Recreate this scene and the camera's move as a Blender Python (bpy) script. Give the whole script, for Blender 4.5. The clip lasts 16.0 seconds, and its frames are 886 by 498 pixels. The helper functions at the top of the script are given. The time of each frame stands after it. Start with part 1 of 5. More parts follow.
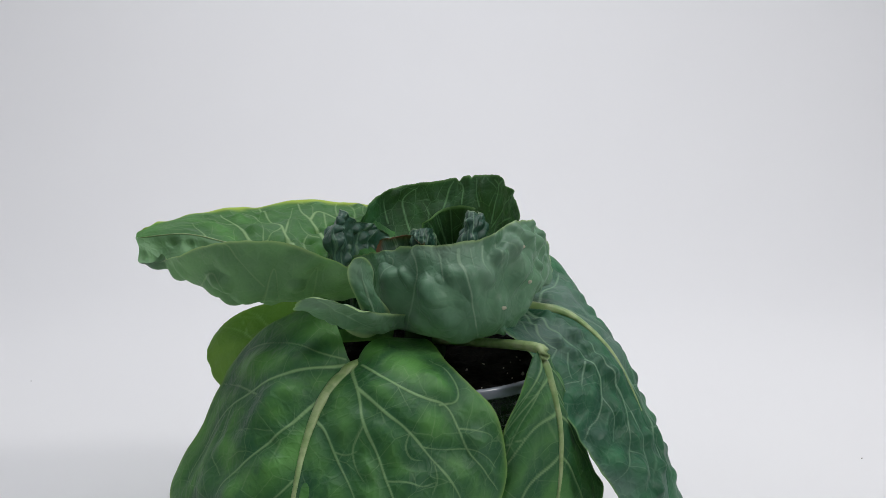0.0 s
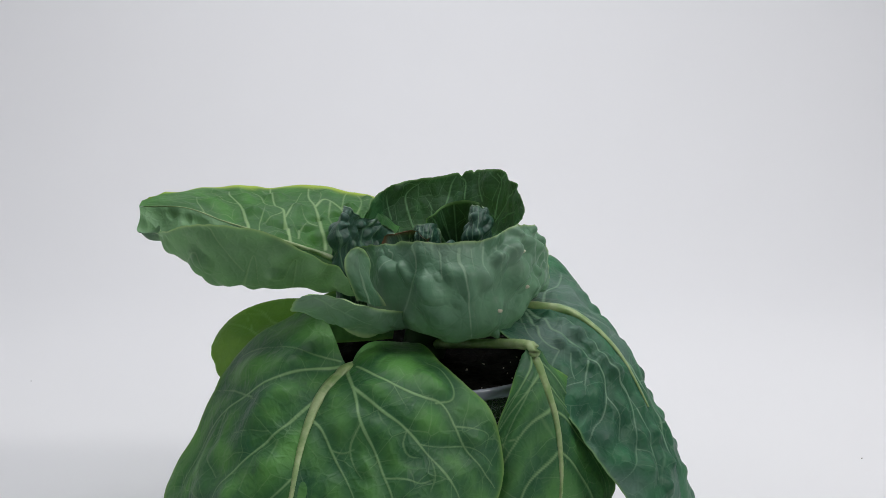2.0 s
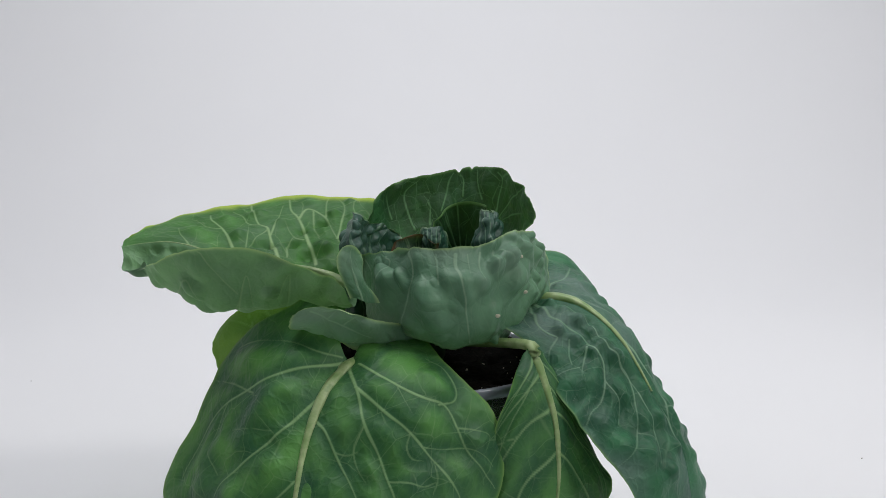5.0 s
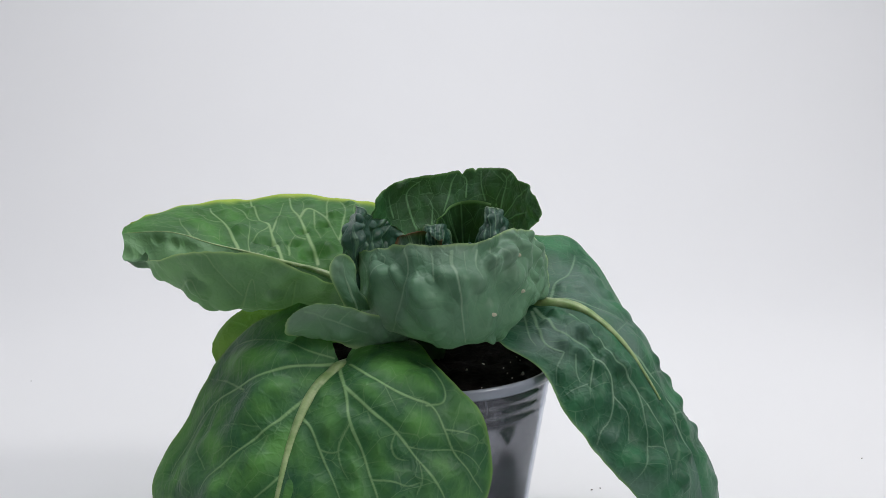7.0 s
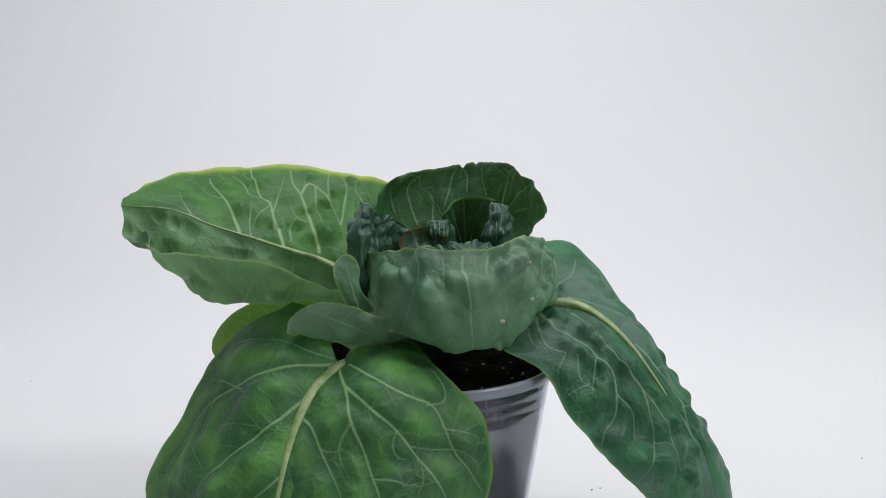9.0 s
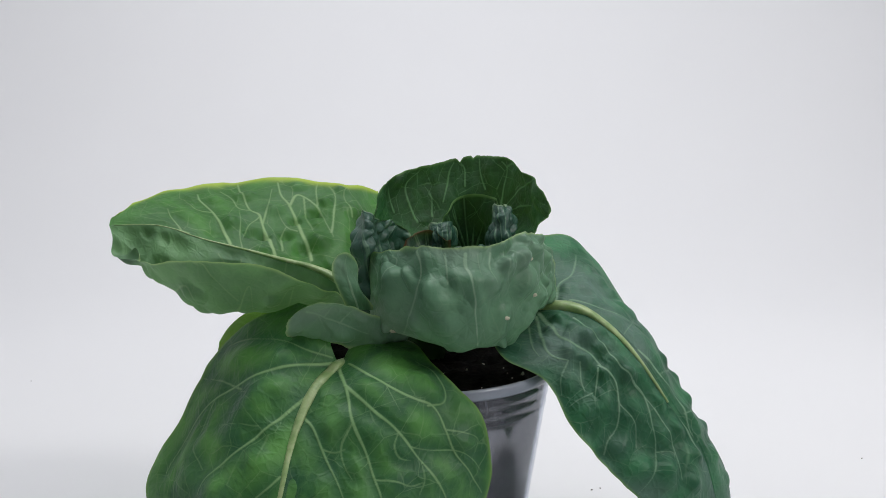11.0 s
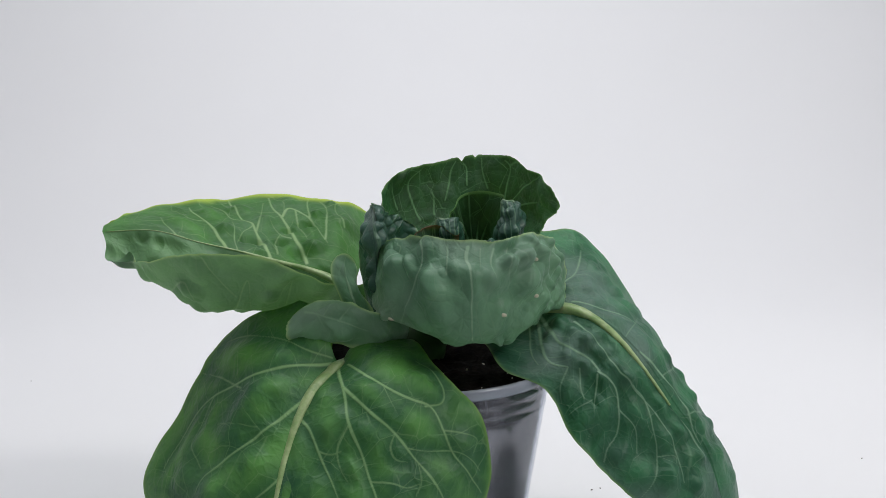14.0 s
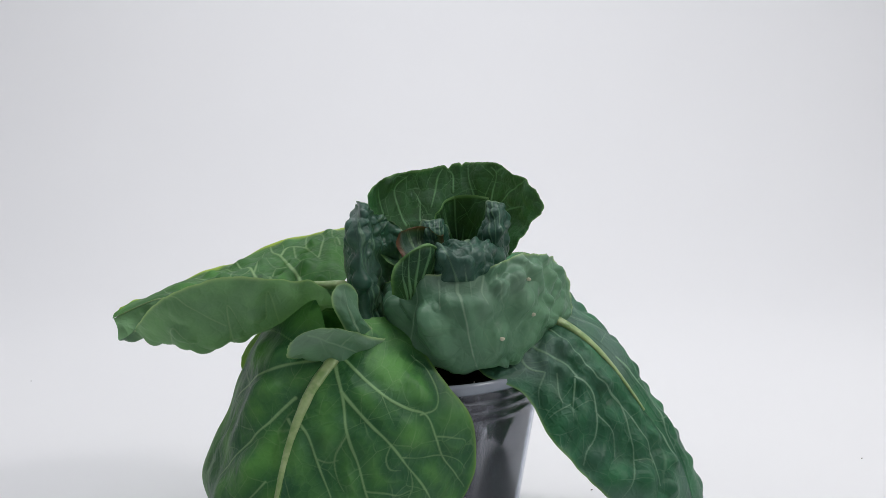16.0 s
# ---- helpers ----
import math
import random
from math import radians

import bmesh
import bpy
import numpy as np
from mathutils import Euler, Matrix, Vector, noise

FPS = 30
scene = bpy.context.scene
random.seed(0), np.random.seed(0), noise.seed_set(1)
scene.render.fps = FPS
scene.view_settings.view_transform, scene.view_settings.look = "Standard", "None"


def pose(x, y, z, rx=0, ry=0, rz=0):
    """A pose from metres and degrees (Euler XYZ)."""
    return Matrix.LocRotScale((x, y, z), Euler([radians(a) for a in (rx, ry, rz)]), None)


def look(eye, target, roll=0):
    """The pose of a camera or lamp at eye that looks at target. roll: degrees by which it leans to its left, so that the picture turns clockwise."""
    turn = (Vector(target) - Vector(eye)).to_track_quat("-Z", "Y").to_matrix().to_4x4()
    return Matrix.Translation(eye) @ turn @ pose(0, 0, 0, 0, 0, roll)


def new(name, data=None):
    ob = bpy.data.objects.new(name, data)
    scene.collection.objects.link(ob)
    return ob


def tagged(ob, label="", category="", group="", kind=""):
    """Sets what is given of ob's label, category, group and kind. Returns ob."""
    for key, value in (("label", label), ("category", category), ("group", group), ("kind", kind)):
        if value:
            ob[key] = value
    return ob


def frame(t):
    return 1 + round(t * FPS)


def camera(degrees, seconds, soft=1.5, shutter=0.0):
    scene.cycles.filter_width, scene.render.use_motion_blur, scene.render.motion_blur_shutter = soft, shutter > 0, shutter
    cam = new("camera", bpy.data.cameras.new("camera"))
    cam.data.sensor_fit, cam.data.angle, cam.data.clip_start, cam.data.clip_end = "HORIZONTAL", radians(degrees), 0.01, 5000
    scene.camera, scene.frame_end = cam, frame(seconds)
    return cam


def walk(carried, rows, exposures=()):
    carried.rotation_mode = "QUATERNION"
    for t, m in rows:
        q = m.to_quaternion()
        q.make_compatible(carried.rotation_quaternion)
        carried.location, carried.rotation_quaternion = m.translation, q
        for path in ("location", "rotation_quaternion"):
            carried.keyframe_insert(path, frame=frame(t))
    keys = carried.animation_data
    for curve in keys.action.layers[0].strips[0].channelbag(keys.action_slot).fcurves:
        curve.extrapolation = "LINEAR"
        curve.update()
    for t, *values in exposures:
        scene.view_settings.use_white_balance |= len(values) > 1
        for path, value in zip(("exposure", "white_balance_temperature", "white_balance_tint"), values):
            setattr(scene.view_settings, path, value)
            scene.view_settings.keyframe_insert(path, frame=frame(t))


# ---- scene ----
# ---- camera ----
cam = camera(40, 16.0, soft=0.6)
STAND = pose(0.0103, -0.634, 0.275, 80, 0, 0)
walk(cam, [(0, STAND), (16.0, STAND)], exposures=[(0, -0.17), (6.5, -0.14), (6.6, -0.07), (16.0, -0.06)])

# ---- light: broad roof panel and side key, plus added front fill and unseen bounce walls ----
world = bpy.data.worlds.new("enclosure_surroundings")
world.use_nodes = True
world.node_tree.nodes["Background"].inputs[0].default_value = (0.75, 0.80, 0.90, 1)
world.node_tree.nodes["Background"].inputs[1].default_value = 0.3
scene.world = world


def area_lamp(name, m, sx, sy, power, colour):
    data = bpy.data.lights.new(name, "AREA")
    data.shape, data.size, data.size_y, data.energy, data.color = "RECTANGLE", sx, sy, power, colour
    ob = new(name, data)
    ob.matrix_world = m
    return ob


area_lamp("roof_lamp", look((0.0, 0.30, 1.16), (0.0, 0.72, 0.1)), 0.8, 0.6, 8.8, (0.98, 0.985, 1.0))
area_lamp("side_lamp", look((0.85, -0.28, 0.98), (0.0, 0.0, 0.12)), 0.24, 0.24, 4.9, (1.0, 0.975, 0.94))
# unseen fill added from the front to lift the leaf faces
area_lamp("front_fill_lamp", look((0.55, -0.95, 0.80), (0.0, 0.0, 0.10)), 0.6, 0.5, 0.6, (0.97, 0.98, 1.0))


# ---- materials ----
def nodes_of(name):
    m = bpy.data.materials.new(name)
    m.use_nodes = True
    nt = m.node_tree
    return m, nt, nt.nodes["Principled BSDF"], nt.nodes["Material Output"]


def node(nt, kind, **inputs):
    n = nt.nodes.new(kind)
    for k, v in inputs.items():
        n.inputs[k.replace("_", " ")].default_value = v
    return n


def mix(nt, fac, a, b, blend="MIX"):
    n = nt.nodes.new("ShaderNodeMix")
    n.data_type, n.blend_type = "RGBA", blend
    for i, v in ((0, fac), (6, a), (7, b)):
        if isinstance(v, bpy.types.NodeSocket):
            nt.links.new(v, n.inputs[i])
        else:
            n.inputs[i].default_value = v if i == 0 else (*v, 1)
    return n.outputs[2]


def math_node(nt, op, a, b=0.0, c=0.0, clamp=False):
    n = nt.nodes.new("ShaderNodeMath")
    n.operation, n.use_clamp = op, clamp
    for i, v in enumerate((a, b, c)):
        if isinstance(v, bpy.types.NodeSocket):
            nt.links.new(v, n.inputs[i])
        else:
            n.inputs[i].default_value = v
    return n.outputs[0]


def ramp(nt, value, lo, hi):
    n = nt.nodes.new("ShaderNodeMapRange")
    n.interpolation_type = "SMOOTHSTEP"
    nt.links.new(value, n.inputs[0])
    n.inputs[1].default_value, n.inputs[2].default_value = lo, hi
    return n.outputs[0]


def noise_tex(nt, coords, scale, detail=4.0, rough=0.55):
    n = node(nt, "ShaderNodeTexNoise", Scale=scale, Detail=detail, Roughness=rough)
    nt.links.new(coords, n.inputs["Vector"])
    return n.outputs["Fac"]


def leaf_material(name, dark, light, vein, edge, net, through_leaf, rough=0.48, bloom=(0.30, 0.40, 0.42), bloom_amount=0.25, lobes=90.0):
    """Cabbage leaf: mottled green with channel shade painted beside the veins, pale veins with a fine net between them,
    waxy bloom, some light through the blade.
    """
    m, nt, bsdf, out = nodes_of(name)
    uv = nt.nodes.new("ShaderNodeUVMap").outputs[0]
    attr = nt.nodes.new("ShaderNodeAttribute")
    attr.attribute_name = "vein"
    rim = nt.nodes.new("ShaderNodeAttribute")
    rim.attribute_name = "margin"
    warp = node(nt, "ShaderNodeTexNoise", Scale=90.0, Detail=2.0)
    nt.links.new(uv, warp.inputs["Vector"])
    moved = nt.nodes.new("ShaderNodeVectorMath")
    moved.operation = "MULTIPLY_ADD"
    nt.links.new(warp.outputs["Color"], moved.inputs[0])
    moved.inputs[1].default_value = (0.0035, 0.0035, 0)
    nt.links.new(uv, moved.inputs[2])
    cells = []
    for scale, width in ((lobes, 0.022), (lobes * 3.2, 0.040)):
        v = node(nt, "ShaderNodeTexVoronoi", Scale=scale)
        v.feature = "DISTANCE_TO_EDGE"
        nt.links.new(moved.outputs[0], v.inputs["Vector"])
        cells.append((v.outputs["Distance"], math_node(nt, "SUBTRACT", 1.0, ramp(nt, v.outputs["Distance"], 0.0, width))))
    mottle = noise_tex(nt, uv, 38.0, 5.0, 0.6)
    fine = noise_tex(nt, uv, 900.0, 3.0, 0.6)
    away = nt.nodes.new("ShaderNodeAttribute")
    away.attribute_name = "between"
    # random mottle, darkened near veins to paint in the shade of their channels
    patch = math_node(nt, "MULTIPLY", ramp(nt, mottle, 0.30, 0.60), math_node(nt, "MULTIPLY_ADD", away.outputs["Fac"], 0.8, 0.2))
    col = mix(nt, patch, dark, light)
    col = mix(nt, math_node(nt, "MULTIPLY", ramp(nt, noise_tex(nt, uv, 17.0, 3.0), 0.42, 0.70), bloom_amount), col, bloom)
    col = mix(nt, math_node(nt, "MULTIPLY", fine, 0.25), col, tuple(c * 0.55 for c in dark))
    near_vein = math_node(nt, "MULTIPLY", ramp(nt, noise_tex(nt, uv, 60.0), 0.3, 0.6), net)
    col = mix(nt, math_node(nt, "MULTIPLY", cells[0][1], near_vein), col, vein)
    col = mix(nt, math_node(nt, "MULTIPLY", cells[1][1], net * 0.28), col, vein)
    col = mix(nt, attr.outputs["Fac"], col, vein)
    col = mix(nt, rim.outputs["Fac"], col, edge)
    nt.links.new(col, bsdf.inputs["Base Color"])
    rough_out = math_node(nt, "MULTIPLY_ADD", mottle, 0.22, rough - 0.11)
    nt.links.new(rough_out, bsdf.inputs["Roughness"])
    bsdf.inputs["Specular IOR Level"].default_value = 0.28
    relief = math_node(nt, "ADD", math_node(nt, "MULTIPLY", ramp(nt, cells[0][0], 0.0, 0.55), 1.0),
                       math_node(nt, "ADD", math_node(nt, "MULTIPLY", ramp(nt, cells[1][0], 0.0, 0.25), 0.22), math_node(nt, "MULTIPLY", fine, 0.10)))
    bump = node(nt, "ShaderNodeBump", Strength=0.6, Distance=0.0010)
    nt.links.new(relief, bump.inputs["Height"])
    nt.links.new(bump.outputs[0], bsdf.inputs["Normal"])
    glow = node(nt, "ShaderNodeBsdfTranslucent")
    nt.links.new(mix(nt, 0.55, col, (0.19, 0.46, 0.07)), glow.inputs["Color"])
    both = nt.nodes.new("ShaderNodeMixShader")
    both.inputs[0].default_value = through_leaf
    nt.links.new(bsdf.outputs[0], both.inputs[1])
    nt.links.new(glow.outputs[0], both.inputs[2])
    nt.links.new(both.outputs[0], out.inputs["Surface"])
    return m


VEIN = (0.23, 0.40, 0.17)
M_UPPER = leaf_material("leaf_upper", (0.018, 0.092, 0.038), (0.108, 0.312, 0.066), VEIN, (0.15, 0.30, 0.07), 0.30, 0.14, bloom=(0.065, 0.140, 0.095), bloom_amount=0.4, lobes=62.0)
M_WAXY = leaf_material("leaf_waxy_blue", (0.015, 0.083, 0.045), (0.043, 0.193, 0.086), (0.20, 0.34, 0.22), (0.13, 0.25, 0.09), 0.30, 0.10, bloom=(0.125, 0.200, 0.175), bloom_amount=0.8, lobes=72.0)
# the bright yellow edge colour paints in backlight through the margin
M_LIGHT = leaf_material("leaf_backlit", (0.024, 0.108, 0.030), (0.080, 0.262, 0.058), (0.34, 0.50, 0.25), (0.46, 0.58, 0.07), 0.30, 0.36, bloom=(0.10, 0.19, 0.13), bloom_amount=0.45, lobes=52.0)
M_UNDER = leaf_material("leaf_underside", (0.095, 0.200, 0.105), (0.165, 0.330, 0.155), (0.24, 0.36, 0.20), (0.36, 0.50, 0.22), 0.12, 0.20, rough=0.5, bloom=(0.17, 0.26, 0.20), bloom_amount=0.4, lobes=70.0)
M_CUP = leaf_material("leaf_cup_underside", (0.080, 0.185, 0.110), (0.140, 0.295, 0.170), (0.24, 0.37, 0.25), (0.30, 0.44, 0.20), 0.14, 0.14, rough=0.42, bloom=(0.26, 0.36, 0.29), bloom_amount=0.65, lobes=70.0)
M_DARK = leaf_material("leaf_heart_dark", (0.003, 0.028, 0.010), (0.016, 0.095, 0.026), (0.12, 0.27, 0.12), (0.12, 0.25, 0.08), 0.5, 0.12, rough=0.62, bloom=(0.03, 0.09, 0.06))
M_CURL = leaf_material("leaf_heart_blistered", (0.014, 0.062, 0.040), (0.040, 0.120, 0.076), (0.15, 0.27, 0.17), (0.16, 0.25, 0.13), 0.12, 0.08, rough=0.36, bloom=(0.10, 0.18, 0.15), bloom_amount=0.45)
M_BROWN = leaf_material("leaf_heart_scorched", (0.010, 0.046, 0.018), (0.024, 0.08, 0.025), (0.12, 0.21, 0.10), (0.13, 0.055, 0.03), 0.2, 0.10)
M_PALE = leaf_material("leaf_pale_yellow_green", (0.110, 0.235, 0.022), (0.17, 0.31, 0.035), (0.24, 0.40, 0.12), (0.20, 0.33, 0.07), 0.2, 0.35, bloom_amount=0.1)


def rib_material():
    m, nt, bsdf, out = nodes_of("leaf_rib")
    co = nt.nodes.new("ShaderNodeTexCoord").outputs["Object"]
    col = mix(nt, ramp(nt, noise_tex(nt, co, 160.0, 5.0), 0.35, 0.7), (0.20, 0.32, 0.11), (0.36, 0.46, 0.22))
    nt.links.new(col, bsdf.inputs["Base Color"])
    bsdf.inputs["Roughness"].default_value = 0.4
    bsdf.inputs["Subsurface Weight"].default_value = 0.1
    bsdf.inputs["Subsurface Radius"].default_value = (0.002, 0.003, 0.001)
    bump = node(nt, "ShaderNodeBump", Strength=0.4, Distance=0.0006)
    nt.links.new(noise_tex(nt, co, 420.0, 4.0), bump.inputs["Height"])
    nt.links.new(bump.outputs[0], bsdf.inputs["Normal"])
    return m


M_RIB = rib_material()


def paper_material():
    m, nt, bsdf, out = nodes_of("white_paper_sweep")
    co = nt.nodes.new("ShaderNodeTexCoord").outputs["Object"]
    col = mix(nt, noise_tex(nt, co, 2.2, 3.0), (0.775, 0.78, 0.805), (0.82, 0.822, 0.842))
    col = mix(nt, math_node(nt, "MULTIPLY", noise_tex(nt, co, 700.0, 3.0), 0.04), col, (0.6, 0.6, 0.6))
    nt.links.new(col, bsdf.inputs["Base Color"])
    bsdf.inputs["Roughness"].default_value = 0.62
    bump = node(nt, "ShaderNodeBump", Strength=0.08, Distance=0.0004)
    nt.links.new(noise_tex(nt, co, 900.0, 3.0), bump.inputs["Height"])
    nt.links.new(bump.outputs[0], bsdf.inputs["Normal"])
    return m


M_PAPER = paper_material()


def soil_material():
    m, nt, bsdf, out = nodes_of("potting_soil")
    co = nt.nodes.new("ShaderNodeTexCoord").outputs["Object"]
    col = mix(nt, ramp(nt, noise_tex(nt, co, 300.0, 6.0, 0.7), 0.35, 0.75), (0.003, 0.0026, 0.0024), (0.016, 0.012, 0.010))
    nt.links.new(col, bsdf.inputs["Base Color"])
    bsdf.inputs["Roughness"].default_value = 1.0
    bsdf.inputs["Specular IOR Level"].default_value = 0.1
    bump = node(nt, "ShaderNodeBump", Strength=1.0, Distance=0.003)
    nt.links.new(noise_tex(nt, co, 400.0, 6.0, 0.7), bump.inputs["Height"])
    nt.links.new(bump.outputs[0], bsdf.inputs["Normal"])
    return m


M_SOIL = soil_material()


def packed_soil_material():
    """Soil and fine pale roots pressed against the inside of the clear wall, tinted lavender for the wall's reflected
    haze.
    """
    m, nt, bsdf, out = nodes_of("packed_soil_behind_wall")
    co = nt.nodes.new("ShaderNodeTexCoord").outputs["Object"]
    squash = nt.nodes.new("ShaderNodeMapping")
    squash.inputs["Scale"].default_value = (1, 1, 0.3)
    nt.links.new(co, squash.inputs[0])
    # lavender cast paints the wall's hazy reflection into the soil colour
    col = mix(nt, ramp(nt, noise_tex(nt, co, 180.0, 6.0, 0.7), 0.4, 0.7), (0.016, 0.015, 0.020), (0.050, 0.047, 0.060))
    col = mix(nt, math_node(nt, "MULTIPLY", ramp(nt, noise_tex(nt, squash.outputs[0], 520.0, 3.0, 0.6), 0.57, 0.63), 0.55), col, (0.32, 0.31, 0.36))
    nt.links.new(col, bsdf.inputs["Base Color"])
    bsdf.inputs["Roughness"].default_value = 0.8
    return m


M_PACKED = packed_soil_material()


def plastic_material():
    m, nt, bsdf, out = nodes_of("clear_plastic")
    # lavender-grey haze colour painted in for reflections of the white surroundings
    bsdf.inputs["Base Color"].default_value = (0.52, 0.52, 0.60, 1)
    bsdf.inputs["Roughness"].default_value = 0.10
    bsdf.inputs["IOR"].default_value = 1.45
    clear = node(nt, "ShaderNodeBsdfTransparent")
    clear.inputs["Color"].default_value = (0.86, 0.88, 0.92, 1)
    haze = node(nt, "ShaderNodeTexNoise", Scale=120.0, Detail=5.0)
    co = nt.nodes.new("ShaderNodeTexCoord")
    nt.links.new(co.outputs["Object"], haze.inputs["Vector"])
    both = nt.nodes.new("ShaderNodeMixShader")
    nt.links.new(math_node(nt, "MULTIPLY_ADD", haze.outputs["Fac"], 0.13, 0.01), both.inputs[0])
    gloss = node(nt, "ShaderNodeBsdfGlossy", Roughness=0.06)
    fres = node(nt, "ShaderNodeFresnel", IOR=1.45)
    top = nt.nodes.new("ShaderNodeMixShader")
    nt.links.new(clear.outputs[0], both.inputs[1])
    nt.links.new(bsdf.outputs[0], both.inputs[2])
    nt.links.new(math_node(nt, "MULTIPLY_ADD", fres.outputs[0], 0.35, 0.012), top.inputs[0])
    nt.links.new(both.outputs[0], top.inputs[1])
    nt.links.new(gloss.outputs[0], top.inputs[2])
    nt.links.new(top.outputs[0], out.inputs["Surface"])
    return m


M_PLASTIC = plastic_material()


def rim_material():
    m, nt, bsdf, out = nodes_of("milky_plastic_rim")
    co = nt.nodes.new("ShaderNodeTexCoord").outputs["Object"]
    col = mix(nt, noise_tex(nt, co, 90.0, 4.0), (0.32, 0.36, 0.43), (0.42, 0.46, 0.54))
    nt.links.new(col, bsdf.inputs["Base Color"])
    bsdf.inputs["Roughness"].default_value = 0.22
    bsdf.inputs["Transmission Weight"].default_value = 0.35
    return m


M_RIM = rim_material()


def plain_material(name, a, b, rough, scale=400.0):
    m, nt, bsdf, out = nodes_of(name)
    co = nt.nodes.new("ShaderNodeTexCoord").outputs["Object"]
    nt.links.new(mix(nt, noise_tex(nt, co, scale, 4.0), a, b), bsdf.inputs["Base Color"])
    bsdf.inputs["Roughness"].default_value = rough
    return m


M_PERLITE = plain_material("perlite", (0.45, 0.43, 0.38), (0.65, 0.62, 0.55), 0.8)
M_CRUMB = plain_material("soil_crumb", (0.02, 0.016, 0.013), (0.06, 0.045, 0.035), 0.9)
# for the unseen enclosure panels; their greys set how much fill comes back
M_GREY_BOUNCE = plain_material("grey_bounce_panel", (0.50, 0.50, 0.51), (0.56, 0.56, 0.57), 0.8, 30.0)
M_BOUNCE = plain_material("white_bounce_panel", (0.76, 0.77, 0.79), (0.82, 0.82, 0.83), 0.8, 30.0)
M_STALK = plain_material("green_stem", (0.020, 0.060, 0.018), (0.045, 0.105, 0.030), 0.5, 120.0)
M_SPOT = plain_material("corky_leaf_wart", (0.42, 0.42, 0.30), (0.55, 0.53, 0.40), 0.7)


# ---- building helpers ----
def part(name, data, material, parent=None, label=""):
    """Links a bmesh or mesh as one object, under parent if there is one."""
    if isinstance(data, bmesh.types.BMesh):
        me = bpy.data.meshes.new(name)
        data.to_mesh(me)
        data.free()
    else:
        me = data
    if material:
        me.materials.append(material)
    me.polygons.foreach_set("use_smooth", [True] * len(me.polygons))
    ob = new(name, me)
    if parent:
        ob.parent = parent
    if label:
        tagged(ob, label)
    return ob


def spline(points, params):
    """Smooth curve through points (n, k) at even parameters 0..1."""
    p = np.asarray(points, float)
    n = len(p) - 1
    x = np.clip(np.asarray(params), 0, 1) * n
    i = np.minimum(x.astype(int), n - 1)
    f = (x - i)[:, None]
    before = np.concatenate([[2 * p[0] - p[1]], p, [2 * p[-1] - p[-2]]])
    a, b, c, d = before[i], before[i + 1], before[i + 2], before[i + 3]
    return 0.5 * (2 * b + (c - a) * f + (2 * a - 5 * b + 4 * c - d) * f ** 2 + (3 * b - a - 3 * c + d) * f ** 3)


def loft(curves, s, t):
    """Surface through curves, each run along s; t goes across them."""
    cols = np.stack([spline(c, s) for c in curves])
    k, ns = cols.shape[:2]
    return spline(cols.reshape(k, ns * 3), t).reshape(len(t), ns, 3)


def smooth_noise(u, v, scale, seed):
    """Cheap smooth noise in the plane, about -1..1."""
    rng = np.random.default_rng(seed)
    out = np.zeros_like(u)
    for _ in range(14):
        a, ph = rng.uniform(0, 2 * math.pi, 2)
        w = scale * rng.uniform(0.6, 1.7)
        out += np.sin((u * math.cos(a) + v * math.sin(a)) * w * 2 * math.pi + ph + 1.3 * np.sin((v * math.cos(a) - u * math.sin(a)) * w * 2.4 + ph * 3))
    return out / 4.2


